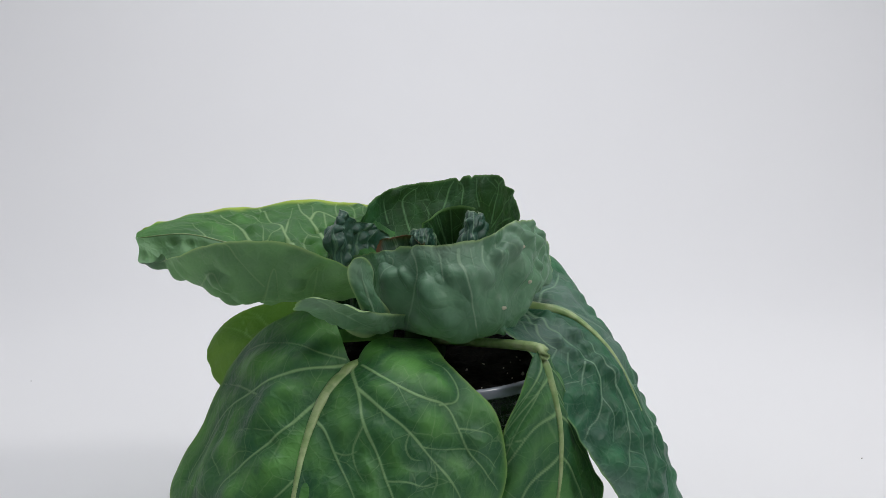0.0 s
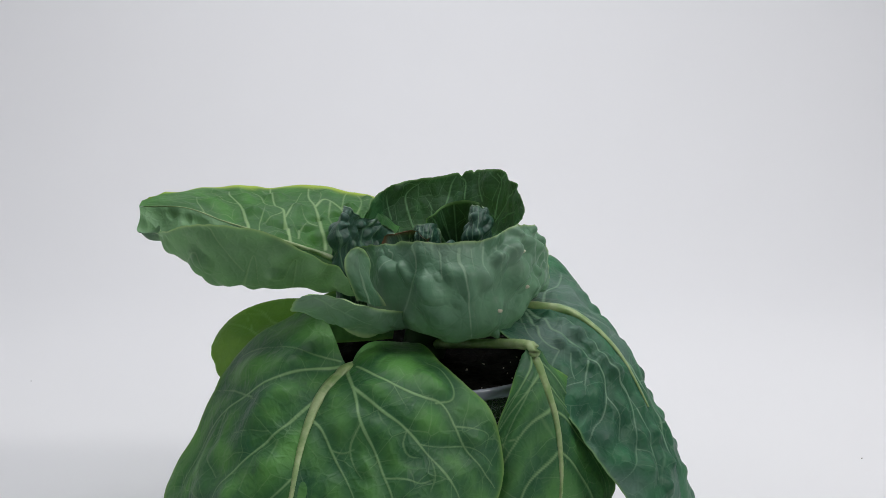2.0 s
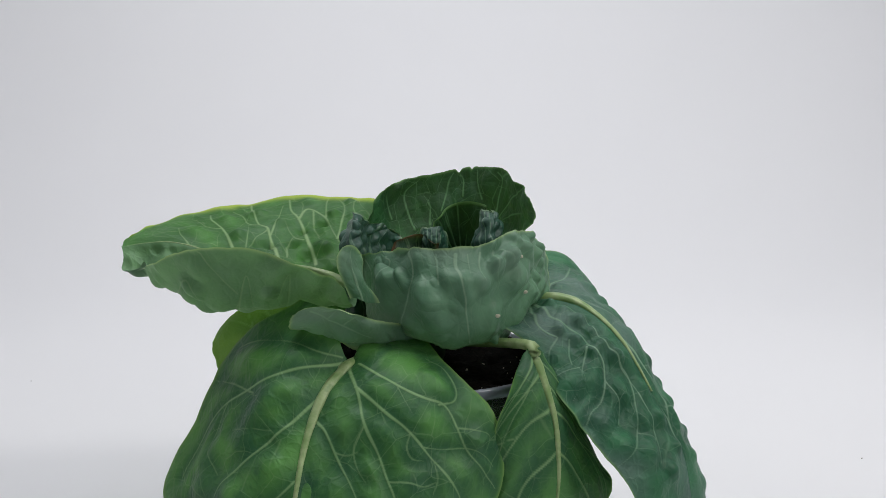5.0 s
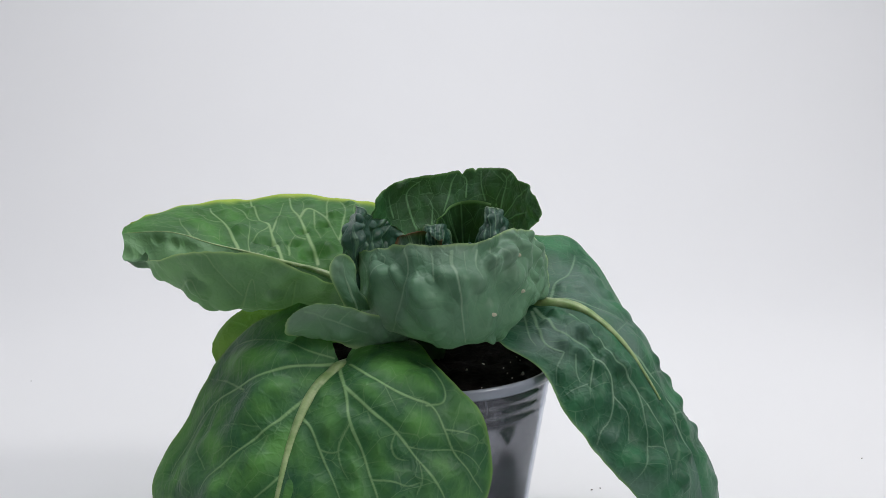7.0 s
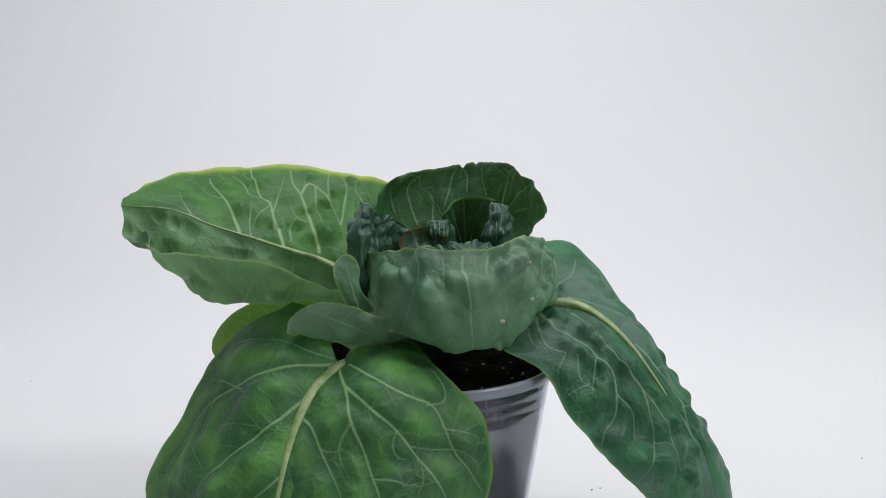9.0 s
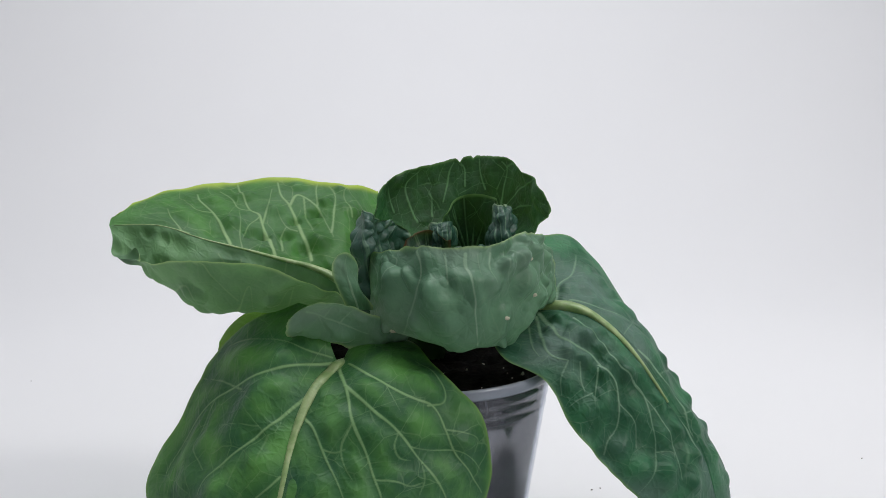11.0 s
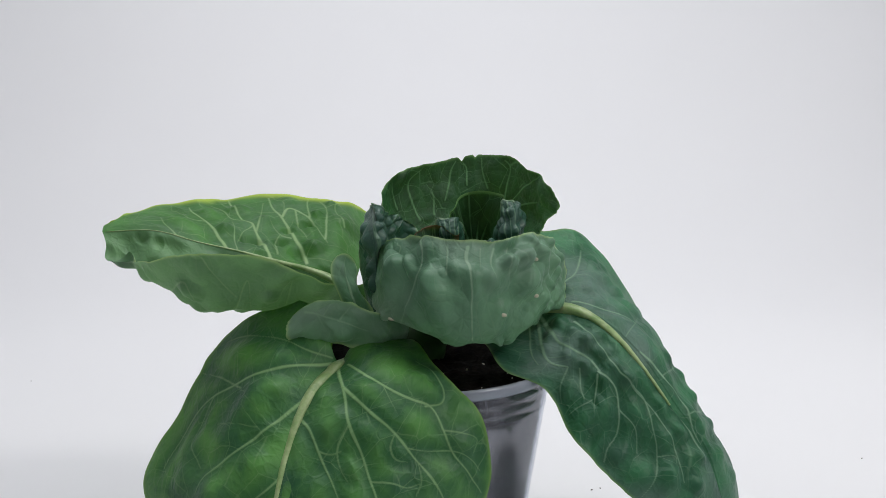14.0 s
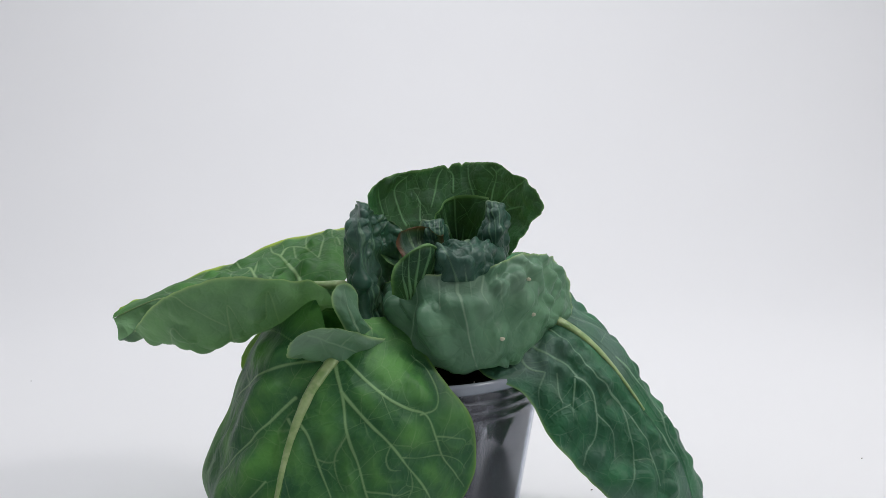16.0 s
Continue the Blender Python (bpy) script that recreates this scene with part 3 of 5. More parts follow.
HEADFRONT_CURVES = [
    [(-0.0182, 0.0050, 0.1442), (-0.0335, -0.0180, 0.1465), (-0.0365, -0.0160, 0.1539), (-0.0389, -0.0100, 0.1605)],
    [(-0.0103, -0.0050, 0.1371), (-0.0259, -0.0450, 0.1338), (-0.0254, -0.0500, 0.1555), (-0.0229, -0.0420, 0.1695)],
    [(-0.0012, -0.0120, 0.1341), (-0.0066, -0.0620, 0.1292), (-0.0055, -0.0700, 0.1555), (-0.0057, -0.0580, 0.1732)],
    [(0.0121, -0.0150, 0.1302), (0.0125, -0.0670, 0.1266), (0.0132, -0.0770, 0.1550), (0.0146, -0.0630, 0.1746)],
    [(0.0239, -0.0120, 0.1326), (0.0283, -0.0620, 0.1269), (0.0285, -0.0700, 0.1563), (0.0291, -0.0570, 0.1749)],
    [(0.0331, -0.0020, 0.1380), (0.0451, -0.0450, 0.1324), (0.0475, -0.0480, 0.1579), (0.0441, -0.0400, 0.1791)],
    [(0.0429, 0.0150, 0.1453), (0.0634, -0.0050, 0.1395), (0.0660, 0.0000, 0.1559), (0.0594, -0.0050, 0.1719)]]
HEADBACK_CURVES = [
    [(-0.0179, 0.0000, 0.1513), (-0.0291, 0.0150, 0.1640), (-0.0324, 0.0200, 0.1725), (-0.0322, 0.0220, 0.1790)],
    [(-0.0031, 0.0100, 0.1478), (-0.0125, 0.0400, 0.1613), (-0.0166, 0.0500, 0.1775), (-0.0172, 0.0520, 0.1927)],
    [(0.0121, 0.0150, 0.1453), (0.0106, 0.0520, 0.1609), (0.0106, 0.0640, 0.1788), (0.0103, 0.0700, 0.1959)],
    [(0.0244, 0.0150, 0.1459), (0.0283, 0.0500, 0.1619), (0.0291, 0.0600, 0.1810), (0.0318, 0.0660, 0.1989)],
    [(0.0365, 0.0100, 0.1494), (0.0452, 0.0350, 0.1663), (0.0486, 0.0420, 0.1834), (0.0496, 0.0450, 0.1990)],
    [(0.0450, 0.0000, 0.1559), (0.0579, -0.0050, 0.1749), (0.0610, -0.0100, 0.1816), (0.0589, 0.0000, 0.1912)]]
INNERARCH_CURVES = [
    [(0.0076, 0.0120, 0.1583), (0.0055, 0.0100, 0.1694), (0.0067, 0.0100, 0.1777)],
    [(0.0168, 0.0250, 0.1544), (0.0153, 0.0300, 0.1671), (0.0146, 0.0280, 0.1825)],
    [(0.0262, 0.0270, 0.1540), (0.0262, 0.0300, 0.1677), (0.0252, 0.0280, 0.1853)],
    [(0.0341, 0.0120, 0.1583), (0.0357, 0.0100, 0.1716), (0.0345, 0.0120, 0.1854)]]
INNERCURL_CURVES = [
    [(0.0276, -0.0020, 0.1548), (0.0288, 0.0000, 0.1696), (0.0323, 0.0000, 0.1810), (0.0338, 0.0000, 0.1858)],
    [(0.0302, -0.0150, 0.1572), (0.0310, -0.0160, 0.1708), (0.0331, -0.0100, 0.1807), (0.0345, -0.0040, 0.1858)],
    [(0.0360, -0.0170, 0.1576), (0.0361, -0.0180, 0.1714), (0.0363, -0.0120, 0.1816), (0.0362, -0.0050, 0.1862)],
    [(0.0423, -0.0060, 0.1570), (0.0429, -0.0040, 0.1708), (0.0410, -0.0040, 0.1810), (0.0387, -0.0020, 0.1849)],
    [(0.0394, 0.0080, 0.1553), (0.0388, 0.0100, 0.1704), (0.0391, 0.0060, 0.1820), (0.0378, 0.0030, 0.1854)]]
INNERLEFT_CURVES = [
    [(-0.0386, -0.0150, 0.1302), (-0.0430, -0.0050, 0.1689), (-0.0391, 0.0000, 0.1780), (-0.0344, 0.0020, 0.1834)],
    [(-0.0338, -0.0250, 0.1266), (-0.0365, -0.0280, 0.1708), (-0.0345, -0.0220, 0.1814), (-0.0317, -0.0120, 0.1855)],
    [(-0.0291, -0.0180, 0.1249), (-0.0313, -0.0120, 0.1686), (-0.0291, -0.0080, 0.1775), (-0.0287, -0.0040, 0.1804)],
    [(-0.0226, 0.0000, 0.1252), (-0.0236, 0.0080, 0.1652), (-0.0213, 0.0120, 0.1743), (-0.0218, 0.0120, 0.1768)],
    [(-0.0154, 0.0100, 0.1275), (-0.0116, 0.0100, 0.1618), (-0.0116, 0.0120, 0.1700), (-0.0152, 0.0120, 0.1737)]]
INNERBROWN_CURVES = [
    [(-0.0144, -0.0120, 0.1567), (-0.0132, -0.0100, 0.1653), (-0.0121, -0.0080, 0.1715)],
    [(-0.0068, -0.0200, 0.1552), (-0.0065, 0.0040, 0.1634), (-0.0066, 0.0060, 0.1710)],
    [(0.0018, -0.0120, 0.1531), (0.0022, 0.0060, 0.1631), (0.0021, 0.0080, 0.1710)],
    [(0.0121, 0.0000, 0.1544), (0.0127, -0.0020, 0.1639), (0.0115, 0.0000, 0.1665)]]
INNERBUMP_CURVES = [
    [(-0.0015, 0.0100, 0.1618), (-0.0016, 0.0120, 0.1691), (-0.0001, 0.0160, 0.1731)],
    [(0.0031, 0.0040, 0.1622), (0.0031, 0.0060, 0.1710), (0.0036, 0.0120, 0.1746)],
    [(0.0085, 0.0040, 0.1628), (0.0079, 0.0060, 0.1716), (0.0079, 0.0120, 0.1746)],
    [(0.0136, 0.0120, 0.1626), (0.0127, 0.0140, 0.1697), (0.0115, 0.0180, 0.1722)]]
INNERFRONTLEFT_CURVES = [
    [(-0.0210, -0.0300, 0.1426), (-0.0204, -0.0340, 0.1536), (-0.0164, -0.0320, 0.1605)],
    [(-0.0137, -0.0340, 0.1405), (-0.0135, -0.0370, 0.1534), (-0.0107, -0.0330, 0.1659)],
    [(-0.0038, -0.0300, 0.1396), (-0.0028, -0.0340, 0.1536), (-0.0022, -0.0300, 0.1688)],
    [(0.0039, -0.0200, 0.1404), (0.0045, -0.0220, 0.1527), (0.0034, -0.0220, 0.1644)]]
INNERFRONTBALL_CURVES = [
    [(-0.0011, -0.0160, 0.1425), (0.0004, -0.0160, 0.1545), (0.0021, -0.0140, 0.1615), (0.0047, -0.0040, 0.1618)],
    [(0.0077, -0.0320, 0.1430), (0.0078, -0.0400, 0.1571), (0.0086, -0.0340, 0.1660), (0.0106, -0.0140, 0.1654)],
    [(0.0191, -0.0340, 0.1435), (0.0190, -0.0420, 0.1578), (0.0190, -0.0360, 0.1670), (0.0193, -0.0160, 0.1663)],
    [(0.0295, -0.0220, 0.1438), (0.0292, -0.0280, 0.1574), (0.0287, -0.0260, 0.1652), (0.0276, -0.0120, 0.1656)],
    [(0.0387, -0.0100, 0.1442), (0.0400, -0.0120, 0.1567), (0.0386, -0.0100, 0.1629), (0.0359, -0.0020, 0.1639)]]
SMALLLEAF_CURVES = [
    [(-0.0051, -0.0360, 0.1334), (-0.0251, -0.0580, 0.1409), (-0.0374, -0.0700, 0.1497), (-0.0490, -0.0720, 0.1512), (-0.0590, -0.0670, 0.1460)],
    [(-0.0057, -0.0360, 0.1293), (-0.0251, -0.0580, 0.1361), (-0.0378, -0.0660, 0.1422), (-0.0511, -0.0680, 0.1446), (-0.0624, -0.0640, 0.1425)],
    [(-0.0069, -0.0350, 0.1250), (-0.0253, -0.0560, 0.1296), (-0.0385, -0.0630, 0.1336), (-0.0517, -0.0640, 0.1361), (-0.0623, -0.0610, 0.1385)],
    [(-0.0095, -0.0320, 0.1207), (-0.0257, -0.0500, 0.1235), (-0.0392, -0.0560, 0.1260), (-0.0510, -0.0560, 0.1277), (-0.0593, -0.0550, 0.1322)]]
LOBE_CURVES = [
    [(-0.0369, -0.0560, 0.1455), (-0.0427, -0.0600, 0.1567), (-0.0446, -0.0620, 0.1651), (-0.0420, -0.0600, 0.1699)],
    [(-0.0334, -0.0560, 0.1441), (-0.0384, -0.0600, 0.1561), (-0.0402, -0.0600, 0.1652), (-0.0394, -0.0580, 0.1707)],
    [(-0.0296, -0.0520, 0.1417), (-0.0335, -0.0560, 0.1544), (-0.0359, -0.0560, 0.1634), (-0.0368, -0.0540, 0.1688)],
    [(-0.0258, -0.0460, 0.1404), (-0.0297, -0.0480, 0.1522), (-0.0318, -0.0480, 0.1601), (-0.0340, -0.0480, 0.1641)]]
PALELEAF_CURVES = [
    [(-0.0587, 0.0150, 0.1333), (-0.0847, 0.0200, 0.1323), (-0.1086, 0.0200, 0.1214), (-0.1162, 0.0150, 0.1086)],
    [(-0.0590, 0.0150, 0.1153), (-0.0829, 0.0000, 0.1159), (-0.1024, 0.0050, 0.1099), (-0.1144, 0.0120, 0.1001)],
    [(-0.0583, 0.0200, 0.1002), (-0.0797, 0.0000, 0.0971), (-0.0953, 0.0050, 0.0916), (-0.1079, 0.0100, 0.0876)]]
UNDERLEAF_CURVES = [
    [(-0.0142, 0.0200, 0.1443), (-0.0374, 0.0200, 0.1395), (-0.0546, 0.0200, 0.1316), (-0.0638, 0.0180, 0.1251)],
    [(-0.0158, 0.0200, 0.1268), (-0.0386, 0.0120, 0.1255), (-0.0562, 0.0120, 0.1224), (-0.0645, 0.0150, 0.1201)],
    [(-0.0173, 0.0150, 0.1105), (-0.0386, 0.0100, 0.1102), (-0.0540, 0.0100, 0.1102), (-0.0627, 0.0140, 0.1133)]]

# Veins as (strength, line of (guide curve, place along it)) and swellings as (guide curve, place, radius, height).
FRONT_VEINS = [
    (1.3, [(1.85, 0.027), (1.53, 0.124), (1.18, 0.204), (0.82, 0.274), (0.48, 0.348), (0.3, 0.421), (0.25, 0.505), (0.22, 0.582)]),
    (1.5, [(1.98, 0.234), (1.77, 0.355), (1.5, 0.435), (1.2, 0.498), (0.87, 0.585), (0.78, 0.659)]),
    (1.0, [(1.98, 0.602), (1.85, 0.649), (1.68, 0.689)]),
    (0.7, [(1.75, 0.013), (1.28, 0.094), (0.65, 0.13), (0.3, 0.161), (0.0, 0.221)]),
    (0.6, [(0.82, 0.304), (0.4, 0.294), (0.05, 0.298)]),
    (0.5, [(1.43, 0.408), (1.1, 0.411), (0.72, 0.418)]),
    (0.5, [(0.48, 0.348), (0.48, 0.411), (0.52, 0.485), (0.75, 0.565)]),
    (1.1, [(2.02, 0.334), (2.17, 0.385), (2.3, 0.462), (2.45, 0.559), (2.57, 0.645)])]
FRONT_VEINS += [
    (1.4, [(2.13, 0.027), (2.42, 0.181), (2.57, 0.338), (2.72, 0.441), (2.83, 0.552), (2.92, 0.632)]),
    (1.5, [(2.42, 0.181), (2.75, 0.271), (3.05, 0.365), (3.27, 0.478), (3.45, 0.585), (3.57, 0.656)]),
    (1.2, [(2.45, 0.074), (2.98, 0.184), (3.32, 0.254), (3.52, 0.298), (3.57, 0.385), (3.62, 0.472), (3.77, 0.562), (3.92, 0.625)]),
    (0.8, [(3.45, 0.288), (3.67, 0.288), (3.82, 0.227), (3.85, 0.154), (3.73, 0.11)]),
    (0.6, [(3.17, 0.421), (3.38, 0.445), (3.62, 0.465), (3.78, 0.505), (3.88, 0.552)]),
    (0.5, [(3.57, 0.385), (3.73, 0.408), (3.88, 0.441), (3.83, 0.488)]),
    (0.5, [(2.57, 0.338), (2.48, 0.435), (2.55, 0.525), (2.62, 0.565)])]
FRONT_VEINS += [
    (0.5, [(3.05, 0.365), (3.0, 0.415), (3.05, 0.458), (3.17, 0.472)]),
    (0.5, [(2.83, 0.552), (3.02, 0.559), (3.17, 0.575), (3.28, 0.565)]),
    (0.5, [(2.3, 0.462), (2.42, 0.465), (2.52, 0.445)]),
    (0.45, [(3.27, 0.478), (3.3, 0.555), (3.27, 0.609)]),
    (0.4, [(2.98, 0.184), (3.03, 0.231), (3.1, 0.304)])]
LEFT_VEINS = [
    (1.2, [(2.0, 0.338), (1.53, 0.388), (1.05, 0.421), (0.87, 0.458), (0.37, 0.502), (0.03, 0.518)]),
    (0.7, [(1.25, 0.408), (0.77, 0.398), (0.3, 0.395)]),
    (0.7, [(0.87, 0.458), (0.78, 0.505), (0.55, 0.532), (0.23, 0.582)]),
    (1.1, [(1.95, 0.538), (1.48, 0.572), (1.02, 0.609), (0.65, 0.659), (0.32, 0.672)]),
    (0.6, [(1.02, 0.609), (1.0, 0.679), (0.55, 0.722)]),
    (0.6, [(1.98, 0.485), (1.7, 0.495), (1.17, 0.495), (0.83, 0.502)]),
    (1.2, [(1.87, 0.211), (1.35, 0.271), (0.73, 0.324), (0.48, 0.361), (0.13, 0.381)]),
    (0.9, [(0.7, 0.328), (0.42, 0.311), (0.62, 0.258), (0.98, 0.221), (1.27, 0.181)])]
LEFT_VEINS += [
    (0.6, [(0.47, 0.294), (0.95, 0.274), (1.2, 0.247)]),
    (0.7, [(0.62, 0.254), (0.23, 0.268), (0.02, 0.268)]),
    (0.8, [(1.18, 0.194), (0.73, 0.207), (0.33, 0.214), (0.1, 0.237)]),
    (0.6, [(1.83, 0.318), (1.48, 0.334), (1.22, 0.321)]),
    (0.5, [(1.05, 0.421), (1.3, 0.462), (1.78, 0.488)]),
    (0.6, [(1.98, 0.749), (1.55, 0.776), (1.13, 0.779)]),
    (0.5, [(1.95, 0.719), (2.0, 0.806), (2.0, 0.876), (2.0, 0.9), (2.0, 0.933)]),
    (0.5, [(2.0, 0.876), (2.0, 0.88), (2.0, 0.856)]),
    (0.6, [(0.73, 0.137), (0.32, 0.187), (0.0, 0.181)]),
    (0.5, [(1.3, 0.288), (1.22, 0.324), (0.85, 0.368)]),
    (0.5, [(2.15, 0.482), (3.62, 0.438), (2.68, 0.381)])]
LEFT_VEINS += [
    (0.5, [(3.97, 0.632), (3.68, 0.562), (3.38, 0.465)]),
    (0.5, [(2.53, 0.833), (3.53, 0.692), (2.72, 0.565)]),
    (0.4, [(2.0, 0.294), (3.68, 0.278), (3.3, 0.318)]),
    (0.4, [(2.15, 0.589), (2.42, 0.518), (3.48, 0.445)])]
RIGHT_VEINS = [
    (2.6, [(1.7, 0.074), (1.33, 0.14), (1.23, 0.204), (1.25, 0.284), (1.28, 0.355)]),
    (2.0, [(1.58, 0.074), (0.97, 0.137), (0.75, 0.204), (0.83, 0.254)]),
    (1.0, [(1.77, 0.181), (1.62, 0.301), (1.58, 0.415), (1.67, 0.508), (1.68, 0.545)]),
    (0.9, [(1.68, 0.545), (1.63, 0.619), (1.47, 0.672), (1.3, 0.722)]),
    (0.9, [(1.25, 0.351), (1.37, 0.421), (1.2, 0.468), (0.9, 0.505), (0.48, 0.515), (0.2, 0.535)]),
    (0.7, [(1.2, 0.355), (0.88, 0.398), (0.57, 0.445), (0.25, 0.465)]),
    (0.6, [(0.95, 0.288), (0.73, 0.334), (0.68, 0.371)]),
    (0.8, [(1.63, 0.462), (1.67, 0.508), (1.48, 0.565), (1.23, 0.625), (0.82, 0.666), (0.07, 0.692)])]
RIGHT_VEINS += [
    (1.2, [(1.45, 0.06), (0.82, 0.117), (0.57, 0.177)]),
    (0.6, [(1.2, 0.468), (1.22, 0.535), (0.97, 0.579)]),
    (0.5, [(0.83, 0.254), (0.35, 0.298), (0.13, 0.344)]),
    (0.5, [(0.83, 0.391), (0.45, 0.381), (0.2, 0.381)]),
    (0.5, [(1.23, 0.625), (1.45, 0.652), (1.47, 0.672)]),
    (1.3, [(2.02, 0.425), (2.12, 0.502), (2.2, 0.572), (1.98, 0.649), (1.9, 0.726)]),
    (1.8, [(2.1, 0.094), (2.5, 0.097), (2.72, 0.127), (2.98, 0.14), (3.47, 0.154)]),
    (1.4, [(2.12, 0.137), (2.23, 0.258), (2.62, 0.358), (2.7, 0.398)]),
    (0.8, [(3.62, 0.043), (3.15, 0.07), (2.75, 0.094)]),
    (0.7, [(2.72, 0.127), (2.83, 0.201), (2.95, 0.271)])]
RIGHT_VEINS += [
    (0.6, [(2.03, 0.368), (3.0, 0.368)]),
    (0.7, [(2.12, 0.502), (3.58, 0.505), (3.67, 0.528)]),
    (0.7, [(2.08, 0.609), (3.77, 0.622), (2.23, 0.696)])]
HEADBACK_VEINS = [
    (1.0, [(1.38, 0.418), (1.3, 0.609), (1.27, 0.799), (1.38, 0.886), (1.55, 0.94)]),
    (0.8, [(0.92, 0.579), (0.87, 0.796), (0.87, 0.906)]),
    (0.9, [(1.73, 0.458), (1.75, 0.649), (1.65, 0.773)]),
    (0.8, [(2.0, 0.579), (2.15, 0.749), (2.23, 0.886), (2.35, 0.963)]),
    (0.9, [(2.7, 0.699), (2.63, 0.88), (2.47, 0.97)]),
    (1.2, [(3.68, 0.488), (3.75, 0.686), (3.8, 0.876), (3.67, 0.946)]),
    (1.1, [(3.73, 0.448), (4.18, 0.689), (4.65, 1.0)]),
    (0.8, [(3.27, 0.662), (3.1, 0.839), (3.02, 0.96)]),
    (0.9, [(3.85, 0.405), (4.5, 0.582)])]
HEADFRONT_VEINS = [
    (1.0, [(1.92, 0.963), (1.97, 0.773), (1.37, 0.023)]),
    (0.8, [(2.53, 0.953), (2.58, 0.833), (2.62, 0.729)]),
    (1.2, [(3.02, 0.95), (3.05, 0.853), (3.28, 0.706), (3.82, 0.037), (3.82, 0.167)]),
    (0.9, [(3.85, 0.943), (3.82, 0.806), (3.93, 0.716)]),
    (0.8, [(4.47, 0.903), (4.63, 0.779)]),
    (0.9, [(1.3, 0.933), (1.37, 0.796), (0.47, 0.06)]),
    (0.8, [(0.53, 0.913), (0.93, 0.659), (0.42, 0.181)]),
    (0.6, [(0.95, 0.936), (1.13, 0.786)]),
    (0.6, [(4.22, 0.913), (4.25, 0.776), (4.42, 0.662)]),
    (0.5, [(2.23, 0.953), (2.27, 0.849)]),
    (0.5, [(3.4, 0.946), (3.52, 0.779)])]
SMALLLEAF_VEINS = [
    (0.8, [(0.92, 0.846), (1.45, 0.575), (1.82, 0.271)]),
    (0.5, [(1.28, 0.672), (0.57, 0.609)]),
    (0.5, [(1.5, 0.528), (0.38, 0.425)]),
    (0.4, [(1.18, 0.726), (2.05, 0.649)])]
HEADFRONT_SWELLS = [
    (1.17, 0.11, 0.0105, 0.00315), (2.25, 0.592, 0.0062, 0.0045), (2.13, 0.686, 0.0043, 0.0027), (2.98, 0.13, 0.0105, 0.0045), (3.97, 0.057, 0.0087, 0.0036),
    (3.9, 0.699, 0.0056, 0.0036), (4.75, 0.043, 0.0056, 0.00315), (4.68, 0.809, 0.005, 0.00405), (5.07, 0.87, 0.0046, 0.0045), (5.2, 0.729, 0.0043, 0.00405),
    (5.53, 0.799, 0.004, 0.0045), (5.87, 0.839, 0.0034, 0.0036), (5.98, 0.067, 0.0043, 0.00405), (5.12, 0.572, 0.0046, 0.00405), (5.43, 0.064, 0.004, 0.00315),
    (4.32, 0.813, 0.0046, 0.0027), (5.38, 0.599, 0.0037, 0.0036), (4.9, 0.946, 0.0034, 0.0036), (5.52, 0.953, 0.004, 0.0045), (5.7, 0.706, 0.0034, 0.0036)]
HEADFRONT_SWELLS += [
    (1.25, 0.602, 0.0074, 0.0027), (5.28, 0.204, 0.0062, 0.0036), (2.67, 0.592, 0.0056, 0.0027), (1.52, 0.753, 0.0043, 0.0018), (3.23, 0.746, 0.005, 0.00225),
    (2.43, 0.104, 0.005, 0.00315), (4.15, 0.465, 0.005, 0.0027)]
RIGHT_SWELLS = [
    (1.32, 0.134, 0.0037, 0.003), (1.62, 0.137, 0.0037, 0.0035), (1.58, 0.194, 0.0037, 0.003), (1.55, 0.268, 0.0043, 0.004), (1.57, 0.334, 0.004, 0.0035),
    (1.57, 0.391, 0.0043, 0.004), (1.62, 0.438, 0.004, 0.004), (1.05, 0.224, 0.0037, 0.003), (1.1, 0.301, 0.0043, 0.003), (1.27, 0.375, 0.004, 0.003),
    (2.43, 0.124, 0.0043, 0.0022), (2.55, 0.184, 0.0046, 0.0022), (3.15, 0.237, 0.0043, 0.00165), (3.18, 0.291, 0.004, 0.00193), (3.1, 0.324, 0.0037, 0.00165),
    (2.35, 0.221, 0.0037, 0.00165), (1.0, 0.144, 0.0031, 0.0025), (1.97, 0.458, 0.0037, 0.003), (3.63, 0.441, 0.004, 0.00193), (2.95, 0.478, 0.0043, 0.0022)]
RIGHT_SWELLS += [
    (3.17, 0.518, 0.0043, 0.0022), (1.95, 0.545, 0.0043, 0.0035), (2.98, 0.572, 0.0043, 0.0022), (1.87, 0.622, 0.0046, 0.0035), (2.93, 0.645, 0.0043, 0.0022),
    (1.88, 0.709, 0.0043, 0.0035), (2.43, 0.732, 0.004, 0.00193), (0.93, 0.441, 0.0062, 0.0025), (1.32, 0.515, 0.0068, 0.003), (1.47, 0.599, 0.0062, 0.003),
    (0.58, 0.548, 0.0068, 0.0025), (0.7, 0.639, 0.0074, 0.003), (1.13, 0.692, 0.0062, 0.003), (0.45, 0.324, 0.0056, 0.0025), (0.4, 0.415, 0.0056, 0.0025),
    (1.5, 0.753, 0.0056, 0.003)]
